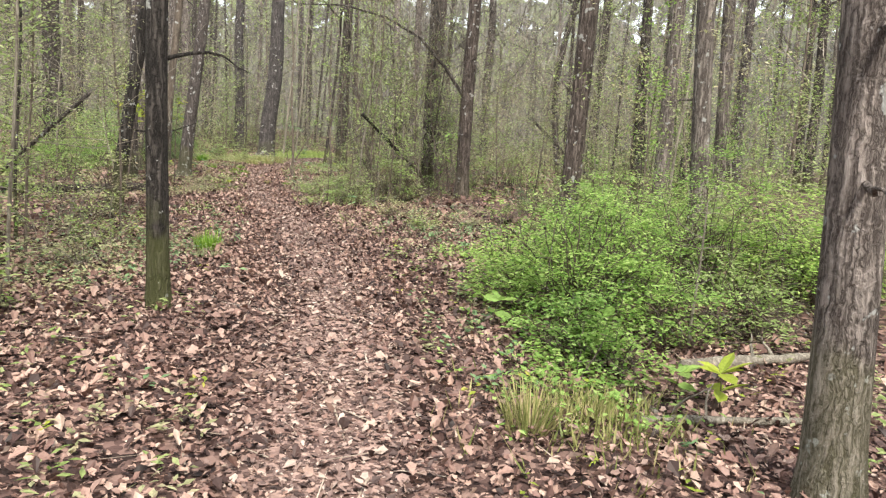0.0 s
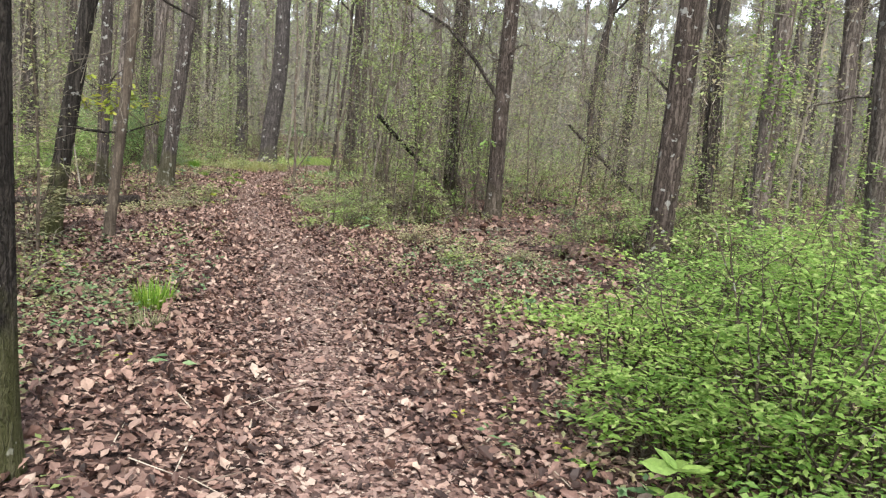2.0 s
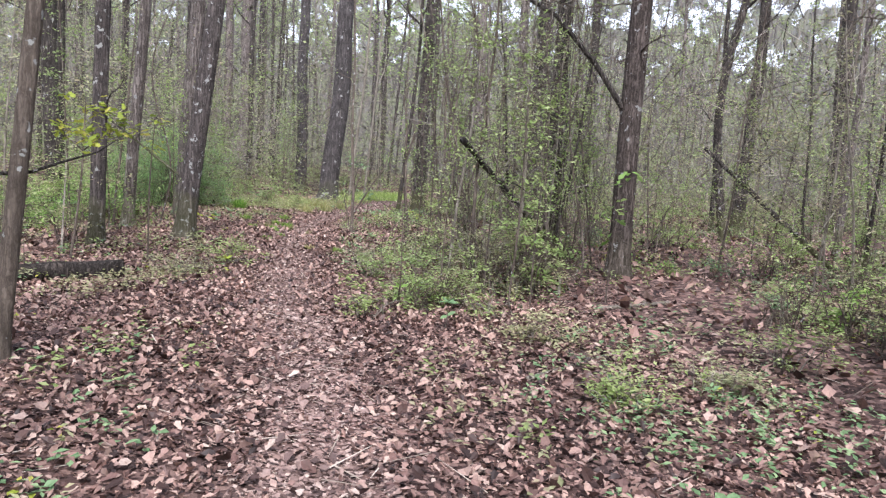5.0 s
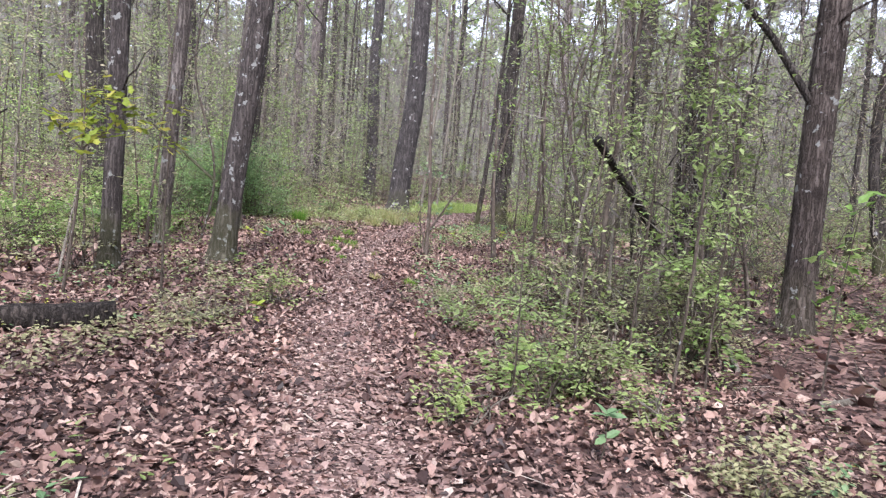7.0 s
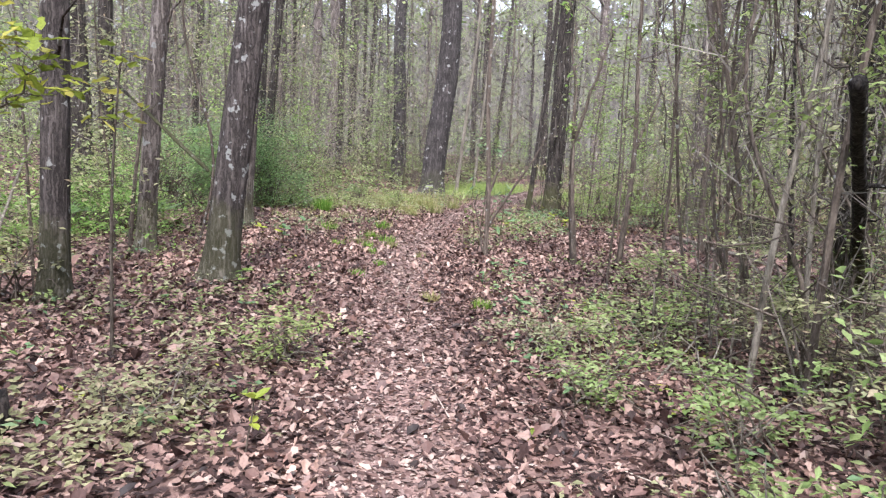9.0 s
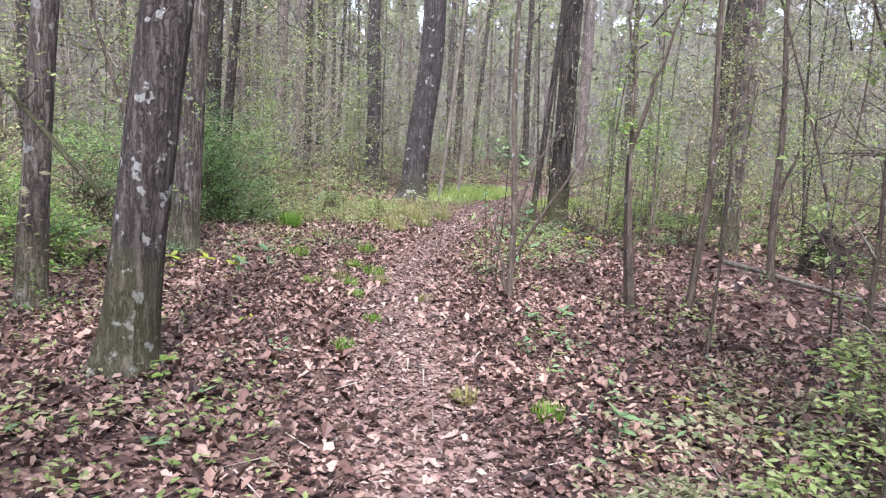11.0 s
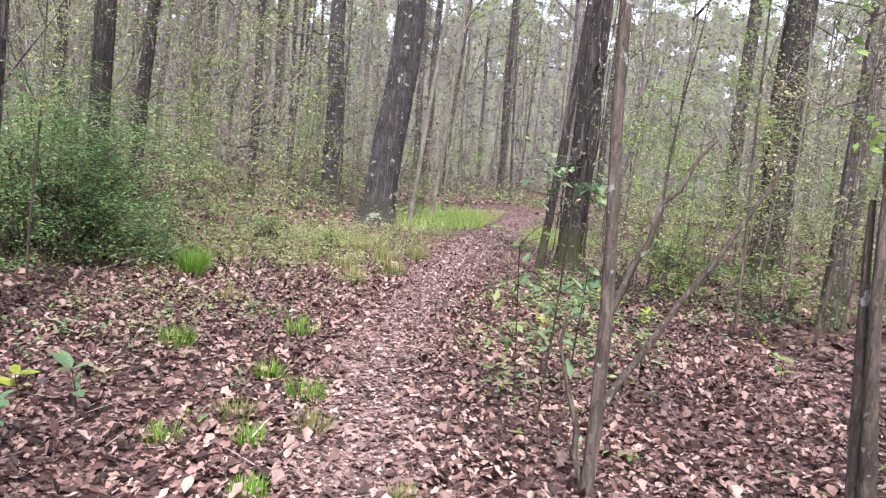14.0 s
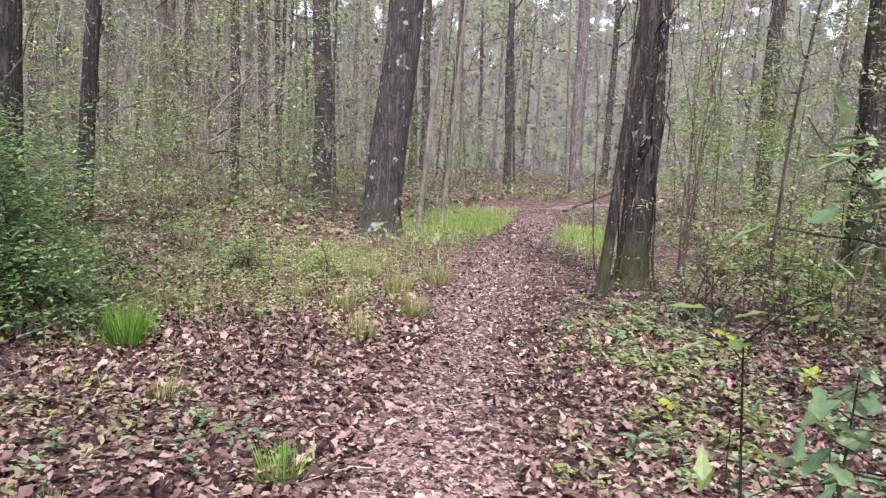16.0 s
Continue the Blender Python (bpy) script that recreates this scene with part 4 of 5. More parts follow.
# ---- large-leaved seedlings ----
def seedling(x, y, h, count, size, leaf, label, seed):
    """A short stem with a rosette of big oval leaves."""
    rng = np.random.default_rng(seed)
    t = thing("seedling", x, y, label, "seedling", "broad-leaved seedlings")
    run = grow((0, 0, -0.02), (0.1, 0, 1), h, rng, 5, 0.1)
    stalk = part("stem", tubes_mesh("stem", [tube(run, np.linspace(0.006, 0.003, 6), 5)], BARK_SMOOTH), t)
    for k in range(count):
        z = run[-1] if k < count * 0.6 else run[3]
        part("leaf", leaf_mesh("leaf", z[None], [k * 2.4 + rng.uniform(-0.3, 0.3)], [rng.uniform(-0.2, 0.7)], [rng.normal(0, 0.3)],
                               [size * rng.uniform(0.75, 1.15)], [size * rng.uniform(0.42, 0.55)], leaf, "oval"), stalk)


seedling(1.74, 4.36, 0.26, 9, 0.19, YELLOW, "seedling with large glossy yellow-green leaves", 401)
seedling(1.5, 4.55, 0.22, 6, 0.15, BRIGHT, "seedling with large green leaves", 402)
seedling(1.2, 5.35, 0.3, 8, 0.17, BRIGHT, "seedling with large green leaves beside the bush", 403)
seedling(0.42, 5.75, 0.28, 8, 0.15, BRIGHT, "seedling with large green leaves at the bush's edge", 404)
seedling(0.26, 9.2, 0.2, 7, 0.1, BLUEGREEN, "small green seedling in the leaf litter", 405)
seedling(0.6, 8.6, 0.2, 7, 0.1, BRIGHT, "small green seedling in the leaf litter", 406)
seedling(-0.17, 10.2, 0.18, 6, 0.1, BLUEGREEN, "small grey-green seedling in the leaf litter", 407)
seedling(-2.31, 14.3, 0.28, 8, 0.09, BRIGHT, "small green seedling beside the trail", 408)
seedling(-1.74, 13.5, 0.3, 9, 0.1, BLUEGREEN, "small grey-green seedling in the leaf litter", 409)
seedling(-3.74, 18.55, 0.2, 7, 0.11, BLUEGREEN, "small grey-green seedling in the leaf litter", 410)
seedling(-4.37, 21.1, 0.1, 6, 0.12, BLUEGREEN, "flat grey-green seedling in the leaf litter", 411)
seedling(-4.1, 21.3, 0.1, 6, 0.12, BLUEGREEN, "flat grey-green seedling in the leaf litter", 412)
seedling(-4.53, 15.15, 0.3, 7, 0.09, YELLOW, "small yellow-green seedling beside the trail", 413)
seedling(-7.75, 22.2, 0.16, 6, 0.12, YELLOW, "small yellow-green seedling at a tree's foot", 414)
for k, (x, y) in enumerate(((-7.95, 21.9), (-7.5, 21.6), (-8.2, 21.5), (-7.3, 22.0))):
    seedling(x, y, 0.2 + 0.04 * k, 7, 0.12, (YELLOW, BLUEGREEN)[k % 2], "small leafy seedling at a tree's foot", 480 + k)
seedling(-6.3, 18.35, 0.2, 8, 0.1, BRIGHT, "small green seedling at a tree's foot", 415)
seedling(-3.01, 24.7, 0.25, 8, 0.12, SPRING, "small green seedling in the leaf litter", 416)
for k, (x, y) in enumerate(((-4.9, 25.6), (-4.6, 26.3), (-5.1, 26.9), (-4.3, 27.1), (-4.8, 27.8), (-5.2, 25.0), (-3.9, 26.2), (-5.0, 28.4), (-4.1, 28.2))):
    seedling(x, y, 0.16 + 0.03 * (k % 4), 8, 0.11, (YELLOW, SPRING, BLUEGREEN)[k % 3], "small leafy seedling at the trail's edge", 420 + k)
for k, (x, y) in enumerate(((-9.0, 28.0), (-8.2, 29.0), (-9.6, 29.6), (-8.9, 31.0), (-7.6, 31.4), (-10.2, 30.6), (-9.4, 32.4), (-8.0, 32.6), (-10.6, 29.2))):
    seedling(x, y, 0.22 + 0.05 * (k % 3), 9, 0.1, (SPRING, OLIVE, BLUEGREEN)[k % 3], "small leafy seedling in the thin grass", 440 + k)


# ---- grass ----
def grass_tuft(x, y, h, blades, spread, leaf, label, seed):
    rng = np.random.default_rng(seed)
    a, d = rng.uniform(0, 6.28, blades), spread * 0.4 * np.sqrt(rng.uniform(0, 1, blades))
    at = np.column_stack([d * np.cos(a), d * np.sin(a), np.full(blades, -0.02)])
    tilt = np.clip(rng.normal(1.2, 0.22, blades), 0.5, 1.55)
    ob = new("grass_tuft", leaf_mesh("grass_tuft", at, a + rng.normal(0, 0.5, blades), tilt, rng.normal(0, 0.3, blades),
                                     h * rng.uniform(0.55, 1.1, blades), rng.uniform(0.005, 0.011, blades), leaf, "blade"))
    ob.location = (x, y, float(ground_z(x, y)))
    return tagged(ob, label, "grass", "grass tufts")


grass_tuft(-8.82, 26.3, 0.38, 420, 0.34, GRASS, "thick upright tuft of vivid green grass", 501)
grass_tuft(-2.71, 8.5, 0.27, 260, 0.3, GRASS, "dark green tuft of grass beside the trail", 502)
grass_tuft(-2.5, 7.9, 0.15, 160, 0.3, OLIVE, "low dull tuft of grass beside the trail", 503)
for k, (x, y, h, w) in enumerate(((-7.6, 23.65, 0.2, 0.34), (-6.64, 22.5, 0.14, 0.26), (-6.42, 22.2, 0.13, 0.22), (-6.4, 23.05, 0.17, 0.3), (-6.2, 22.55, 0.16, 0.26),
                                  (-6.8, 22.0, 0.12, 0.22), (-6.17, 21.6, 0.12, 0.2), (-5.52, 21.85, 0.11, 0.16), (-6.75, 23.3, 0.16, 0.24), (-5.63, 19.6, 0.1, 0.2),
                                  (-4.62, 18.9, 0.12, 0.18), (-4.12, 18.8, 0.13, 0.2), (-6.9, 24.4, 0.2, 0.24), (-7.9, 25.2, 0.18, 0.24), (-5.7, 20.6, 0.1, 0.16))):
    grass_tuft(x, y, h, 150, w, (GRASS, GRASS_DRY, GRASS)[k % 3], "small light green tuft of grass in the leaf litter", 510 + k)
grass_tuft(0.52, 3.75, 0.32, 170, 0.24, GRASS_DRY, "tuft of long half-dry grass beside the trail", 530)
for k, (x, y) in enumerate(((-7.7, 28.4), (-6.9, 28.2), (-7.3, 29.3), (-8.3, 28.8), (-7.9, 30.4), (-6.95, 30.2), (-8.6, 30.2), (-7.2, 27.2))):
    grass_tuft(x, y, 0.26 + 0.05 * (k % 3), 170, 0.34, GRASS_DRY, "half-dry tuft of long grass beside the trail", 540 + k)


def meadow(name, cx, cy, rx, ry, count, h, leaf, label, seed, clear=0.45):
    """A patch of grass too fine to count."""
    rng = np.random.default_rng(seed)
    a, d = rng.uniform(0, 6.28, count), np.abs(rng.normal(0, 0.55, count))
    x, y = cx + rx * d * np.cos(a), cy + ry * d * np.sin(a)
    ok = trail_distance(x, y) > clear
    x, y = x[ok], y[ok]
    n = len(x)
    tagged(new(name, leaf_mesh(name, np.column_stack([x, y, ground_z(x, y) - 0.01]), rng.uniform(0, 6.28, n), np.clip(rng.normal(1.1, 0.25, n), 0.4, 1.5), rng.normal(0, 0.3, n),
                               h * rng.uniform(0.5, 1.2, n), rng.uniform(0.008, 0.016, n), leaf, "blade")), label, "grass", kind="stuff")


meadow("grass", -7.4, 38.5, 1.5, 4.0, 9000, 0.3, GRASS_PALE, "bright green grass at the foot of the leaning tree", 561, 0.6)
meadow("grass", -8.6, 31.5, 2.6, 3.6, 4200, 0.17, GRASS_DRY, "sparse half-dry grass beside the trail", 562, 0.6)
meadow("grass", -4.6, 36.5, 0.9, 3.5, 3500, 0.24, GRASS_PALE, "green grass along the trail's edge", 563, 0.6)
meadow("grass", -9.6, 27.6, 2.2, 2.4, 2200, 0.15, GRASS_DRY, "sparse half-dry grass below the bush", 564, 0.6)
meadow("grass", 0.9, 4.0, 0.6, 0.8, 900, 0.16, GRASS_DRY, "thin grass beside the trail", 565, 0.4)


# ---- dead wood ----
def fallen(name, a, b, r, bark, label, category, seed, stubs=0, sag=0.0, end=0.7):
    """A fallen stem lying from a to b (x, y, height of its underside), with broken ends and stubs."""
    rng = np.random.default_rng(seed)
    a, b = np.array(a, float), np.array(b, float)
    a[2] += float(ground_z(a[0], a[1])) + r * 0.8
    b[2] += float(ground_z(b[0], b[1])) + r * end * 0.8
    t = new(name)
    t.location = a
    tagged(t, label, category, "dead wood")
    k = np.linspace(0, 1, 14)[:, None]
    run = (b - a) * k + rng.normal(size=(14, 3)) * r * 0.12 * np.sin(k * math.pi) - np.array((0, 0, sag)) * np.sin(k * math.pi)
    rad = np.linspace(r, r * end, 14) * (1 + 0.08 * rng.normal(size=14))
    run = np.vstack([run[:1] - (b - a) * 0.004, run, run[-1:] + (b - a) * 0.004])
    rad = np.concatenate([[0.002], rad, [0.002]])
    part("stem", tubes_mesh("stem", [tube(run, rad, 14 if r > 0.05 else 8, 0.07, rng)], bark), t)
    for _ in range(stubs):
        i = rng.integers(3, 12)
        w = rng.normal(size=3)
        w[2] = abs(w[2]) * 0.7
        s = grow(run[i], w, rng.uniform(0.15, 0.5), rng, 4, 0.25)
        part("stub", tubes_mesh("stub", [tube(s, np.linspace(r * 0.4, 0.003, 5), 5)], bark), t)
    return t


fallen("fallen_log", (-5.7, 15.05, 0), (-7.9, 13.0, 0.05), 0.105, WOOD_DEAD, "rotting dark log lying on the leaf litter", "log", 601, 1)
fallen("fallen_pole", (-2.0, 25.3, 0.1), (-0.5, 22.4, 0.0), 0.035, BARK_PALE, "long pale fallen pole on the leaf litter", "fallen branch", 602)
fallen("fallen_log", (1.75, 5.12, 0), (3.0, 5.6, 0.05), 0.05, BARK_PALE, "pale fallen stem below the bushes", "log", 603, 2)
fallen("fallen_branch", (1.05, 4.02, 0), (2.4, 4.25, 0.02), 0.025, BARK_PALE, "pale thin fallen branch", "fallen branch", 604, 2)
fallen("fallen_branch", (1.27, 4.5, 0), (1.34, 4.1, 0.0), 0.022, BARK_PALE, "short pale broken stick", "fallen branch", 605)
fallen("fallen_branch", (-8.4, 26.7, 0), (-7.9, 27.3, 0.0), 0.02, BARK_PALE, "short grey stick on the leaf litter", "fallen branch", 606)
fallen("fallen_branch", (-9.6, 25.7, 0), (-9.0, 26.9, 0.3), 0.012, BARK_PALE, "thin pale branch sticking out of the bush", "fallen branch", 607, 3)
fallen("broken_snag", (-0.55, 20.3, 0.1), (-1.92, 16.2, 1.86), 0.05, BARK_BLACK, "dark broken snag leaning out of the thicket", "snag", 608, 3, end=0.75)
fallen("leaning_branch", (-7.3, 16.3, 0), (-9.0, 19.0, 1.7), 0.014, BARK_PALE, "thin pale dead branch leaning against a tree", "fallen branch", 609, 2)
fallen("leaning_branch", (-6.75, 18.5, 1.05), (-9.3, 20.1, 2.3), 0.02, BARK_DARK, "dark dead branch caught on a leaning tree", "fallen branch", 610, 1)
fallen("leaning_branch", (4.6, 21.0, 0), (2.3, 21.9, 2.2), 0.055, BARK_DARK, "dark dead stem leaning through the brush", "fallen branch", 611, 3, end=0.6)
fallen("leaning_branch", (-6.4, 9.4, 0), (-4.75, 9.9, 1.75), 0.032, BARK_DARK, "dark dead branch arching out of the brush", "fallen branch", 615, 4)
fallen("fallen_branch", (-1.0, 12.3, 0), (-0.2, 13.4, 0.0), 0.022, BARK_PALE, "short pale stick on the leaf litter", "fallen branch", 612)
fallen("fallen_branch", (-0.2, 15.2, 0), (0.65, 15.75, 0.02), 0.028, BARK_PALE, "pale stick lying on the leaf litter", "fallen branch", 616, 1)
fallen("fallen_branch", (-0.62, 15.9, 0), (-0.55, 17.1, 0.1), 0.024, BARK_PALE, "pale broken stick at the thicket's foot", "fallen branch", 617, 1)
fallen("fallen_branch", (-9.5, 34.2, 0), (-8.7, 34.45, 0.15), 0.011, BARK_PALE, "pale stick against the large tree's foot", "fallen branch", 613, 1)
fallen("fallen_branch", (-4.6, 46.5, 0), (-2.6, 47.2, 0.9), 0.05, BARK_DARK, "dark fallen limb across the far trail edge", "fallen branch", 614, 3)


def vine(x, y, h, seed, lean, r=0.012, loop=0.0):
    """A hanging woody climber from the ground up into the trees."""
    rng = np.random.default_rng(seed)
    t = thing("vine", x, y, "thin brown woody vine hanging in the thicket", "vine", "hanging vines")
    z = np.linspace(-0.05, h, 18)
    line = np.column_stack([lean[0] * z + 0.18 * np.sin(z * rng.uniform(0.8, 1.8) + rng.uniform(0, 6)), lean[1] * z + 0.15 * np.sin(z * 1.1 + rng.uniform(0, 6)),
                            z - loop * np.sin(np.clip(z / h, 0, 1) * math.pi)])
    stalk = part("stem", tubes_mesh("stem", [tube(line, np.linspace(r, r * 0.5, 18), 6, 0.08, rng)], BARK_SMOOTH), t)
    runs = [tube(grow(line[rng.integers(4, 17)], rng.normal(size=3), rng.uniform(0.3, 1.0), rng, 6, 0.35), np.linspace(0.004, 0.0015, 7), 4) for _ in range(9)]
    for v, f in runs:
        part("twig", mesh_of("twig", v, f, BARK_SMOOTH, True), stalk)


rv = np.random.default_rng(77)
for k in range(26):
    vine(rv.uniform(-2.2, 0.5), rv.uniform(17.2, 21.5), rv.uniform(3.5, 7), 620 + k, (rv.normal(0, 0.12), rv.normal(0, 0.08)), rv.uniform(0.006, 0.018), rv.uniform(0, 0.6))
vine(-8.1, 20.5, 5.0, 690, (0.02, 0.0), 0.018)
for k in range(8):
    vine(rv.uniform(-4.9, -3.6), rv.uniform(30, 32), rv.uniform(3, 6), 650 + k, (rv.normal(0, 0.06), 0), rv.uniform(0.006, 0.012))


def brush_pile(x, y, rad, h, count, label, seed):
    rng = np.random.default_rng(seed)
    t = thing("brush_pile", x, y, label, "brush pile", "dead wood")
    runs = []
    for _ in range(count):
        a = rng.uniform(0, 6.28)
        s = np.array((rng.normal(0, rad * 0.5), rng.normal(0, rad * 0.5), rng.uniform(0, h) * 0.5))
        p = grow(s, (math.cos(a), math.sin(a), rng.uniform(-0.1, 0.7)), rng.uniform(0.4, 1.0) * rad * 1.3, rng, 5, 0.2)
        p[:, 2] = np.abs(p[:, 2])
        runs.append(tube(p, np.linspace(rng.uniform(0.004, 0.012), 0.002, 6), 4))
    for v, f in runs:
        part("branch", mesh_of("branch", v, f, BARK_SMOOTH, True), t)


def root_plate(x, y, r, h, label, seed):
    """An upturned, rotten stump with a ragged mat of roots."""
    rng = np.random.default_rng(seed)
    t = thing("uprooted_stump", x, y, label, "stump", "dead wood")
    z = np.linspace(-0.1, h, 12)
    k = np.clip(z / h, 0, 1)
    line = np.column_stack([0.12 * np.sin(3 * k), 0.1 * k, z])
    part("core", tubes_mesh("core", [tube(line, r * (1 - 0.45 * k ** 1.6) * np.where(k >= 1, 0.35, 1), 16, 0.16, rng)], WOOD_DEAD), t)
    for _ in range(110):
        i = rng.integers(1, 11)
        a = rng.uniform(0, 6.28)
        d = np.array((math.cos(a), math.sin(a), 0.0))
        run = grow(line[i] + d * r * 0.5, d + (0, 0, rng.uniform(-0.7, 1.1)), rng.uniform(0.5, 1.5) * r * 1.5, rng, 5, 0.3, -0.08)
        run[:, 2] = np.maximum(run[:, 2], 0.0)
        part("root", tubes_mesh("root", [tube(run, np.linspace(rng.uniform(0.005, 0.018), 0.002, 6), 5)], WOOD_DEAD), t)


root_plate(-0.62, 25.9, 0.27, 0.62, "dark rotten upturned stump with a mat of roots", 671)


def palmetto(x, y, fans, size, label, seed):
    """A low palm: fans of narrow stiff blades on short stalks."""
    rng = np.random.default_rng(seed)
    t = thing("dwarf_palm", x, y, label, "palm", "broad-leaved seedlings")
    for k in range(fans):
        a = 6.28 * k / fans + rng.uniform(-0.3, 0.3)
        stalk = grow((0, 0, -0.02), (math.cos(a) * 0.6, math.sin(a) * 0.6, 1), size * rng.uniform(0.8, 1.2), rng, 5, 0.06)
        st = part("stalk", tubes_mesh("stalk", [tube(stalk, np.linspace(0.006, 0.004, 6), 5)], GRASS), t)
        yaw = a + np.linspace(-1.3, 1.3, 13)
        part("fan", leaf_mesh("fan", np.repeat(stalk[-1:], 13, 0), yaw, np.full(13, rng.uniform(0.1, 0.5)) - 0.25 * np.abs(yaw - a), 0.0, size * rng.uniform(0.8, 1.1, 13), 0.03,
                              BLUEGREEN, "blade"), st)


palmetto(-9.85, 22.0, 7, 0.42, "dwarf palm with grey-green fan leaves in the hollow", 681)
palmetto(-10.6, 21.2, 6, 0.4, "dwarf palm with grey-green fan leaves in the hollow", 682)
brush_pile(2.75, 6.2, 0.5, 0.4, 60, "heap of dead brown twigs under the bushes", 661)
brush_pile(0.2, 26.3, 0.8, 0.7, 110, "tangled heap of dead grey branches", 662)
brush_pile(-0.9, 17.3, 0.9, 0.5, 110, "tangled heap of dead vines and branches", 663)
brush_pile(-6.4, 8.5, 0.9, 0.7, 90, "tangle of dead twigs beside the trail", 664)
brush_pile(0.2, 24.3, 1.0, 0.7, 100, "tangled heap of dead grey branches", 665)
brush_pile(-14.0, 33.5, 1.4, 1.2, 110, "tangle of bare twigs in the middle woods", 666)
brush_pile(-10.5, 38.5, 1.2, 0.9, 90, "tangle of bare twigs in the middle woods", 667)


# ---- leaf litter, herbs and twigs ----
def along_trail(count, y0, y1, near, far, rng):
    """Places beside the trail, between near and far metres off its line."""
    y = rng.uniform(y0, y1, count)
    x = np.interp(y, TRAIL[:, 1], TRAIL[:, 0]) + rng.uniform(near, far, count) * rng.choice((-1, 1), count)
    return x, y


def litter(name, count, y0, y1, near, far, size, material, shape, label, seed, lift=0.02, tilt=0.3, blend=0.12):
    rng = np.random.default_rng(seed)
    x, y = along_trail(count, y0, y1, near, far, rng)
    x += rng.normal(0, blend, count)
    at = np.column_stack([x, y, ground_z(x, y) + rng.uniform(0.004, lift, count)])
    s = size * np.clip(rng.lognormal(-0.08, 0.4, count), 0.4, 2.0)
    tagged(new(name, leaf_mesh(name, at, rng.uniform(0, 6.28, count), rng.normal(0.05, tilt, count), rng.normal(0, tilt, count), s, s * rng.uniform(0.5, 0.85, count), material, shape)),
           label, "leaf litter", kind="stuff")


litter("leaf_litter", 90000, -1, 28, 0.34, 3.2, 0.046, LITTER, "lobed", "loose brown fallen leaves covering the forest floor", 701, 0.045, 0.45, 0.2)
litter("leaf_litter", 50000, -1, 30, 0.3, 3.6, 0.043, LITTER, "curled", "curled brown fallen leaves covering the forest floor", 706, 0.04, 0.45, 0.22)
litter("leaf_litter", 95000, -1, 33, 0.2, 4.4, 0.034, LITTER, "pointed", "small brown fallen leaves covering the forest floor", 704, 0.03, 0.4, 0.2)
litter("leaf_litter", 72000, -1, 46, 0.0, 0.3, 0.03, LITTER_TRAIL, "pointed", "crushed pale fallen leaves on the trail", 702, 0.018, 0.28, 0.22)
litter("leaf_litter", 11000, -1, 46, 0.0, 0.3, 0.046, LITTER_TRAIL, "lobed", "pale fallen leaves scattered on the trail", 705, 0.022, 0.32, 0.25)
litter("leaf_litter", 80000, -3, 52, 3.2, 14, 0.09, LITTER, "pointed", "loose brown fallen leaves covering the forest floor", 703, 0.05, 0.5)


def herbs(name, count, leaf, size, label, seed, per=5, near=0.75):
    """Small plants in drifts: rosettes of a few leaves."""
    rng = np.random.default_rng(seed)
    x, y = rng.uniform(-18, 9, count * 6), rng.uniform(0, 46, count * 6)
    drift = np.sin(0.9 * x + seed) * np.sin(0.7 * y + 2 * seed) + 0.6 * np.sin(2.1 * x - 1.4 * y + seed) + rng.normal(0, 0.35, len(x))
    open_ground = np.array([in_opening(a, b) for a, b in zip(x, y)])
    ok = (trail_distance(x, y) > near) & (drift > np.where(open_ground, 0.95, 0.3))
    x, y = x[ok][:count], y[ok][:count]
    x, y = np.repeat(x, per) + rng.normal(0, 0.035, len(x) * per), np.repeat(y, per) + rng.normal(0, 0.035, len(y) * per)
    n = len(x)
    at = np.column_stack([x, y, ground_z(x, y) + rng.uniform(0.02, 0.14, n)])
    tagged(new(name, leaf_mesh(name, at, rng.uniform(0, 6.28, n), rng.uniform(-0.3, 0.5, n), rng.normal(0, 0.3, n), size * rng.uniform(0.6, 1.3, n),
                               size * rng.uniform(0.35, 0.6, n), leaf)), label, "herbs", kind="stuff")


herbs("low_herbs", 5200, SPRING, 0.06, "low light green herbs among the leaves", 711, 7)
herbs("low_herbs", 3600, BLUEGREEN, 0.065, "low grey-green herbs among the leaves", 712, 7)
herbs("low_herbs", 4600, OLIVE, 0.055, "low dull green herbs among the leaves", 713, 7, 0.6)
herbs("low_herbs", 1200, YELLOW, 0.05, "low yellow-green herbs among the leaves", 714, 5, 0.6)


def herb_patch(cx, cy, rx, ry, plants, per, size, leaf, label, seed, high=0.12, clear=0.55):
    """A drift of small leafy plants on open ground."""
    rng = np.random.default_rng(seed)
    x, y = cx + rx * rng.normal(0, 0.5, plants), cy + ry * rng.normal(0, 0.5, plants)
    ok = trail_distance(x, y) > clear
    x, y = np.repeat(x[ok], per), np.repeat(y[ok], per)
    n = len(x)
    x, y = x + rng.normal(0, 0.045, n), y + rng.normal(0, 0.045, n)
    at = np.column_stack([x, y, ground_z(x, y) + rng.uniform(0.02, high, n)])
    tagged(new("low_herbs", leaf_mesh("low_herbs", at, rng.uniform(0, 6.28, n), rng.uniform(-0.3, 0.5, n), rng.normal(0, 0.3, n), size * rng.uniform(0.6, 1.3, n),
                                      size * rng.uniform(0.4, 0.65, n), leaf)), label, "herbs", kind="stuff")


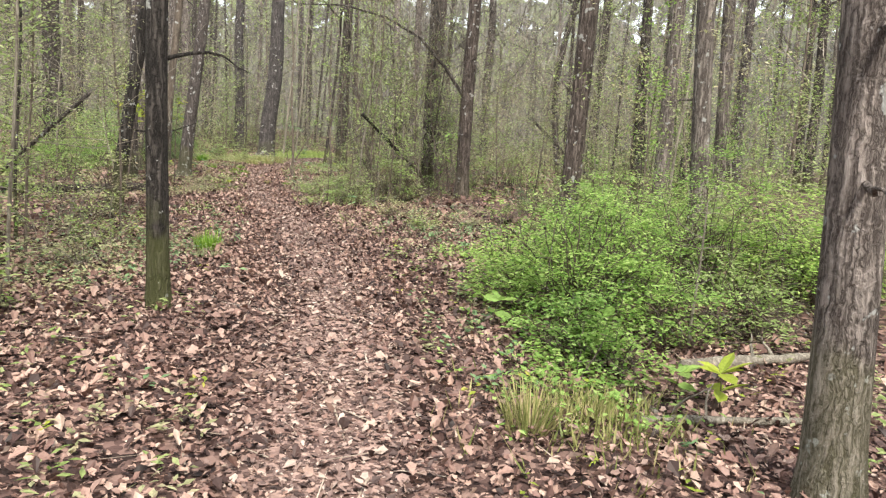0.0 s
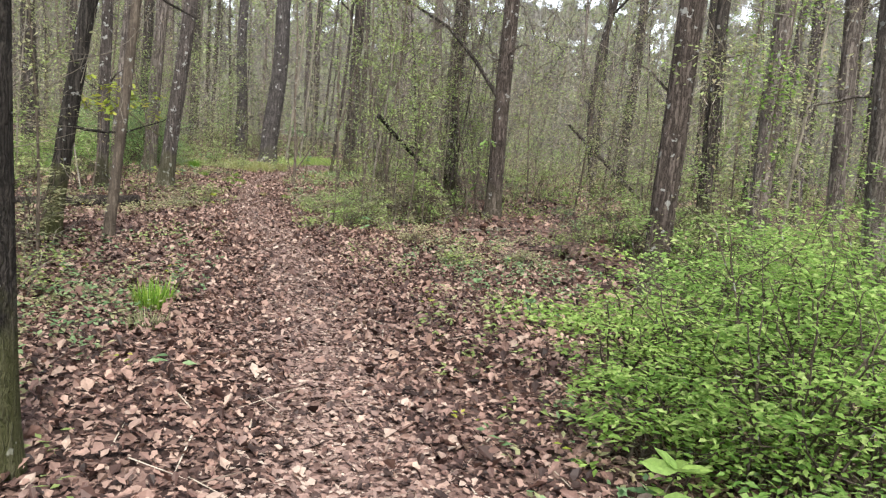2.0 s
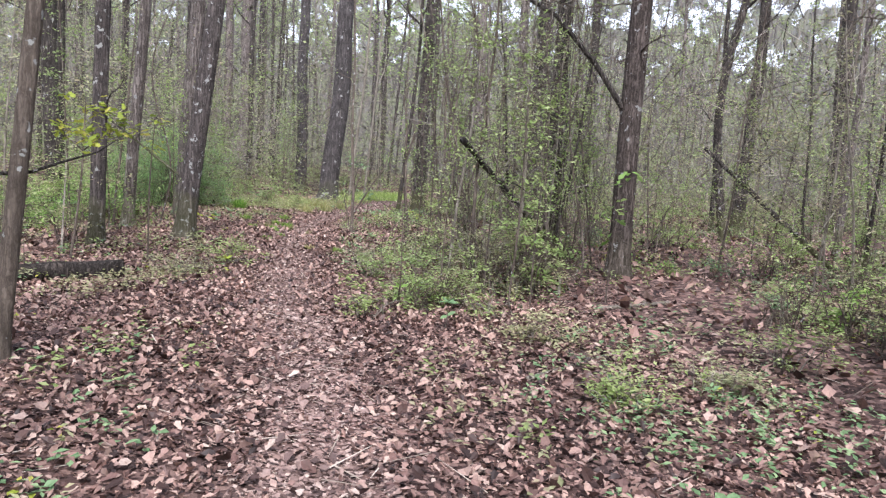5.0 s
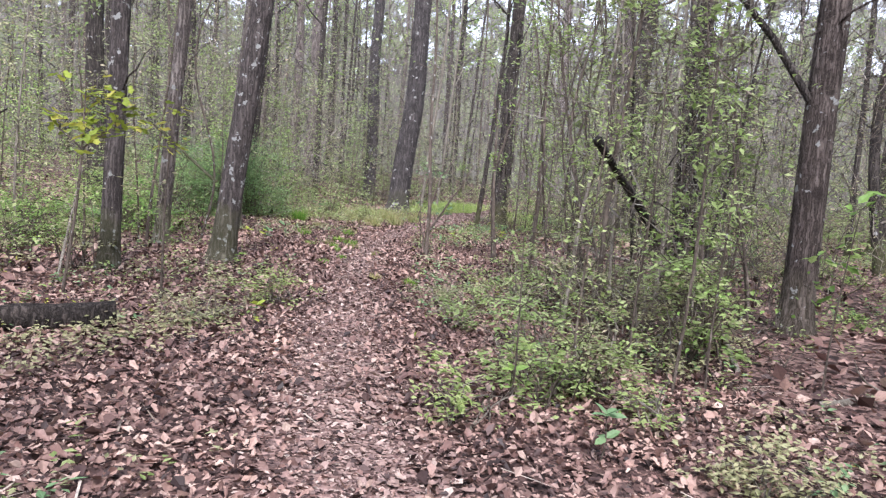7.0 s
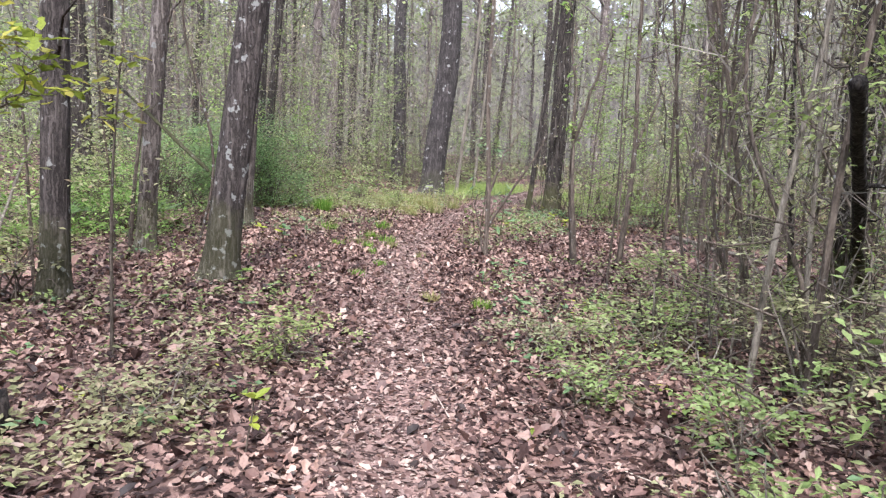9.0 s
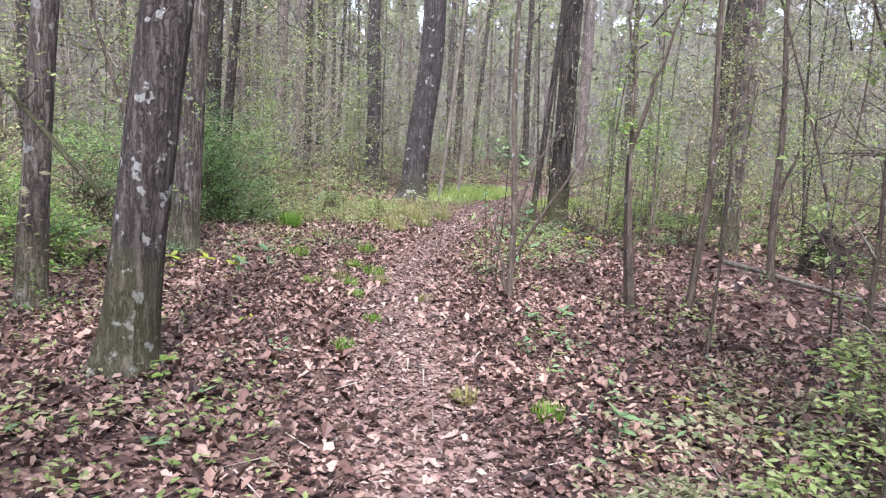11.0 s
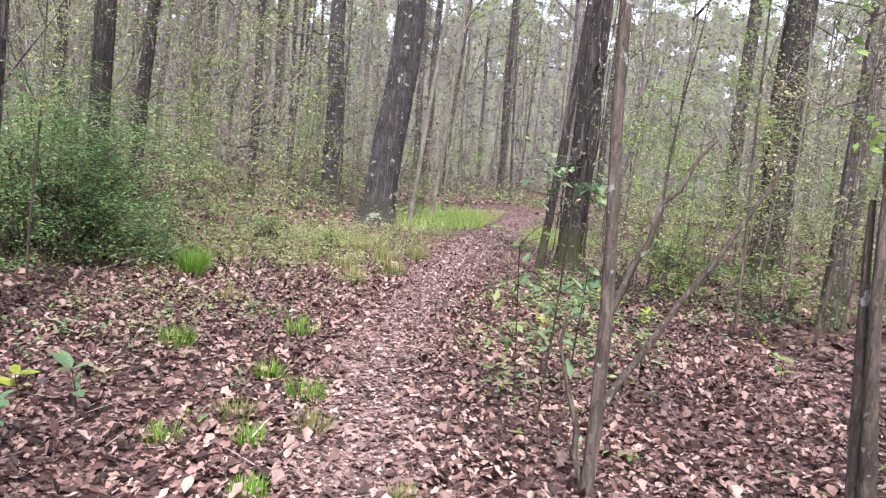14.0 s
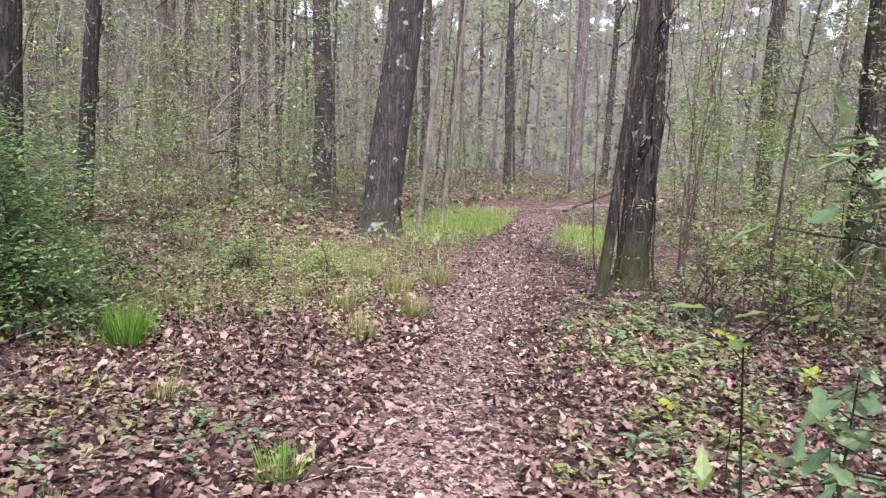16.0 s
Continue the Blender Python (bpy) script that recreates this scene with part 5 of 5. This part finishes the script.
herb_patch(-4.7, 26.4, 0.7, 2.6, 120, 9, 0.06, SPRING, "low light green plants along the trail's edge", 771)
herb_patch(-4.4, 27.0, 0.9, 2.6, 60, 8, 0.07, BLUEGREEN, "low grey-green plants along the trail's edge", 772)
herb_patch(-9.3, 30.0, 2.2, 3.4, 250, 9, 0.06, OLIVE, "low dull plants among thin grass", 773, 0.2)
herb_patch(-9.0, 29.6, 2.2, 3.4, 170, 9, 0.06, SPRING, "low light green plants among thin grass", 774, 0.22)
herb_patch(-3.5, 6.6, 1.1, 3.2, 320, 8, 0.05, OLIVE, "low dull plants beside the trail", 775, 0.1, 0.8)
herb_patch(-3.2, 8.2, 1.0, 2.4, 160, 8, 0.05, BLUEGREEN, "low grey-green plants beside the trail", 776, 0.1, 0.8)
herb_patch(0.5, 11.6, 1.2, 1.6, 120, 8, 0.055, BLUEGREEN, "low grey-green plants among the leaves", 777, 0.12, 0.8)
herb_patch(-0.3, 13.2, 1.2, 1.8, 90, 8, 0.055, OLIVE, "low dull plants among the leaves", 778, 0.14, 0.8)
herb_patch(0.6, 9.3, 0.7, 1.0, 120, 8, 0.06, BRIGHT, "low bright green plants beside the bushes", 779, 0.14, 0.7)
herb_patch(-5.4, 14.6, 0.6, 1.3, 120, 8, 0.05, OLIVE, "low dull plants beside the trail", 780, 0.12, 0.7)
herb_patch(0.9, 4.6, 0.6, 1.0, 150, 8, 0.05, BRIGHT, "low bright green plants beside the trail", 781, 0.14, 0.6)
herb_patch(-2.7, 19.0, 0.9, 2.0, 160, 8, 0.055, OLIVE, "low dull plants among the leaves", 782, 0.12, 0.8)
herb_patch(-8.0, 24.6, 1.0, 2.0, 120, 8, 0.05, OLIVE, "low dull plants among the leaves", 783, 0.12, 0.8)


def twig_litter(count, seed):
    rng = np.random.default_rng(seed)
    x, y = rng.uniform(-12, 5, count), rng.uniform(0, 36, count)
    tagged(new("twig_litter", leaf_mesh("twig_litter", np.column_stack([x, y, ground_z(x, y) + 0.025]), rng.uniform(0, 6.28, count), rng.normal(0.02, 0.06, count), 0.0,
                                        rng.uniform(0.1, 0.5, count), rng.uniform(0.006, 0.014, count), TWIG, "blade")), "fine dead twigs among the leaves", "twigs", kind="stuff")


twig_litter(2600, 721)


def foliage_cloud(name, count, centres, spread, size, leaf, label, seed):
    """Sprays of small leaves on fine twigs, too many to count, gathered round many centres."""
    rng = np.random.default_rng(seed)
    c = np.asarray(centres)[rng.integers(0, len(centres), count)]
    at = c + rng.normal(size=(count, 3)) * spread
    at[:, 2] = np.maximum(at[:, 2], ground_z(at[:, 0], at[:, 1]) + 0.05)
    tagged(new(name, leaf_mesh(name, at, rng.uniform(0, 6.28, count), rng.uniform(-0.7, 0.4, count), rng.normal(0, 0.4, count), size * rng.uniform(0.6, 1.3, count),
                               size * rng.uniform(0.35, 0.6, count), leaf)), label, "foliage", kind="stuff")


def spray_centres(count, seed, lo, hi, near, far, top):
    rng = np.random.default_rng(seed)
    x, y = rng.uniform(*lo, count * 8), rng.uniform(*hi, count * 8)
    d = trail_distance(x, y)
    shut = np.array([not in_opening(a, b) for a, b in zip(x, y)])
    ok = (d > near) & (d < far) & shut
    x, y = x[ok][:count], y[ok][:count]
    return np.column_stack([x, y, ground_z(x, y) + rng.uniform(0.2, 1, len(x)) ** 1.4 * top])


foliage_cloud("understory_foliage", 36000, spray_centres(420, 741, (-22, 14), (6, 46), 2.8, 13, 4.8), (0.3, 0.3, 0.13), 0.062, SPRING, "light green spring leaves on fine understory twigs", 742)
foliage_cloud("understory_foliage", 26000, spray_centres(340, 743, (-22, 14), (6, 46), 2.8, 14, 5.0), (0.35, 0.35, 0.16), 0.06, OLIVE, "dull budding leaves on fine understory twigs", 744)
foliage_cloud("understory_foliage", 16000, spray_centres(220, 745, (-14, 8), (8, 34), 2.6, 8, 1.6), (0.26, 0.26, 0.12), 0.058, BRIGHT, "bright green leaves on fine understory twigs", 746)


foliage_cloud("understory_foliage", 3600, spray_centres(70, 747, (-6.0, -3.4), (4.5, 9.5), 2.2, 5, 2.8), (0.16, 0.16, 0.05), 0.05, SPRING, "pale spring leaves on thin twigs beside the trail", 748)


def far_foliage(count, seed, d0, d1, size, leaf):
    """Leaves of the woods too far off to count."""
    rng = np.random.default_rng(seed)
    a, d = rng.uniform(0.15, 2.95, count), rng.uniform(d0, d1, count)
    x, y = -4 + d * np.cos(a), 16 + d * np.sin(a)
    z = ground_z(x, y) + rng.uniform(0, 1, count) ** 1.25 * d * 0.27
    drift = (np.sin(0.9 * x + 0.5 * z) * np.sin(0.8 * y + 1 + 1.1 * z) + 0.7 * np.sin(2.1 * x + 1.3 * y - 1.7 * z) + 0.5 * np.sin(0.31 * x - 0.2 * y)
             + rng.normal(0, 0.18, count))
    ok = (drift > 0.15) & (trail_distance(x, y) > 5)
    x, y, z = x[ok], y[ok], z[ok]
    n = len(x)
    tagged(new("far_foliage", leaf_mesh("far_foliage", np.column_stack([x, y, z]), rng.uniform(0, 6.28, n), rng.uniform(-0.6, 0.6, n), rng.normal(0, 0.5, n),
                                        size * rng.uniform(0.6, 1.4, n), size * rng.uniform(0.4, 0.8, n), leaf)), "thin spring foliage of the distant woods", "foliage", kind="stuff")


far_foliage(80000, 731, 24, 46, 0.16, HAZE)
far_foliage(44000, 733, 20, 44, 0.15, SPRING)
far_foliage(30000, 734, 14, 32, 0.1, OLIVE)
far_foliage(110000, 732, 42, 88, 0.32, HAZE)


def twig_cloud(name, count, centres, spread, length, label, seed, material=None):
    """Bare fine twigs, too many to count, mostly upright."""
    rng = np.random.default_rng(seed)
    c = np.asarray(centres)[rng.integers(0, len(centres), count)]
    at = c + rng.normal(size=(count, 3)) * spread
    at[:, 2] = np.maximum(at[:, 2], ground_z(at[:, 0], at[:, 1]))
    tagged(new(name, leaf_mesh(name, at, rng.uniform(0, 6.28, count), rng.normal(0.9, 0.45, count), rng.uniform(0, 3, count), length * rng.uniform(0.4, 1.5, count),
                               rng.uniform(0.006, 0.014, count) * (0.7 + length * 0.4), material or TWIG, "blade")), label, "twigs", kind="stuff")


twig_cloud("bare_twigs", 3800, spray_centres(90, 751, (-2.4, 0.8), (17, 21), 1.5, 30, 6.0), (0.3, 0.3, 0.4), 0.42, "tangled bare brown vines and twigs of the thicket", 752, TWIG_DARK)
twig_cloud("bare_twigs", 16000, spray_centres(420, 753, (-24, 16), (12, 50), 6.0, 17, 5.5), (0.4, 0.4, 0.5), 0.55, "bare fine twigs of the understory", 754)
twig_cloud("bare_twigs", 22000, spray_centres(700, 755, (-48, 40), (26, 90), 9.0, 50, 15.0), (1.2, 1.2, 1.2), 1.9, "bare grey branches of the distant woods", 756, TWIG_DARK)
twig_cloud("bare_twigs", 15000, spray_centres(420, 761, (-34, 10), (40, 62), 4.0, 40, 8.0), (0.7, 0.7, 0.8), 1.2, "dark bare thicket closing the far woods", 762, TWIG_DARK)
def branch_web(count, centres, spread, length, thick, label, seed, material):
    """Thin curved bare branches criss-crossing in the understory, too many to count."""
    rng = np.random.default_rng(seed)
    c = np.asarray(centres)[rng.integers(0, len(centres), count)] + rng.normal(size=(count, 3)) * spread
    runs = []
    for p in c:
        p[2] = max(p[2], float(ground_z(p[0], p[1])))
        a = rng.uniform(0, 6.28)
        run = grow(p, (math.cos(a), math.sin(a), rng.uniform(-0.2, 1.6)), length * rng.uniform(0.4, 1.5), rng, 7, 0.24, 0.02)
        r = thick * rng.uniform(0.4, 1.3)
        runs.append(tube(run, np.linspace(r, r * 0.25, 8), 3))
    tagged(new("bare_branches", tubes_mesh("bare_branches", runs, material)), label, "branches", kind="stuff")


branch_web(420, spray_centres(120, 781, (-2.4, 2.5), (16, 22), 1.6, 30, 4.5), (0.4, 0.4, 0.5), 1.3, 0.008, "bare vines and branches tangled in the thicket", 782, BARK_SMOOTH)
branch_web(380, spray_centres(110, 783, (-7.5, -3.4), (4, 12), 2.2, 7, 2.6), (0.4, 0.4, 0.4), 1.1, 0.006, "thin dead branches tangled beside the trail", 784, BARK_PALE)
branch_web(900, spray_centres(400, 785, (-24, 14), (8, 46), 3.4, 15, 4.5), (0.5, 0.5, 0.5), 1.7, 0.011, "thin curved bare branches of the understory", 786, BARK_PALE)
branch_web(700, spray_centres(300, 787, (-30, 22), (20, 60), 5.0, 22, 8.0), (0.8, 0.8, 0.8), 2.8, 0.02, "dark crooked branches of the middle woods", 788, BARK_DARK)
foliage_cloud("far_undergrowth", 26000, spray_centres(700, 757, (-45, 38), (36, 85), 1.6, 40, 1.0), (0.9, 0.9, 0.2), 0.2, HAZE, "low pale undergrowth of the distant woods", 758)
foliage_cloud("far_undergrowth", 12000, spray_centres(300, 759, (-30, 20), (32, 60), 1.6, 20, 0.7), (0.6, 0.6, 0.15), 0.13, SPRING, "low light green undergrowth beyond the bend", 760)
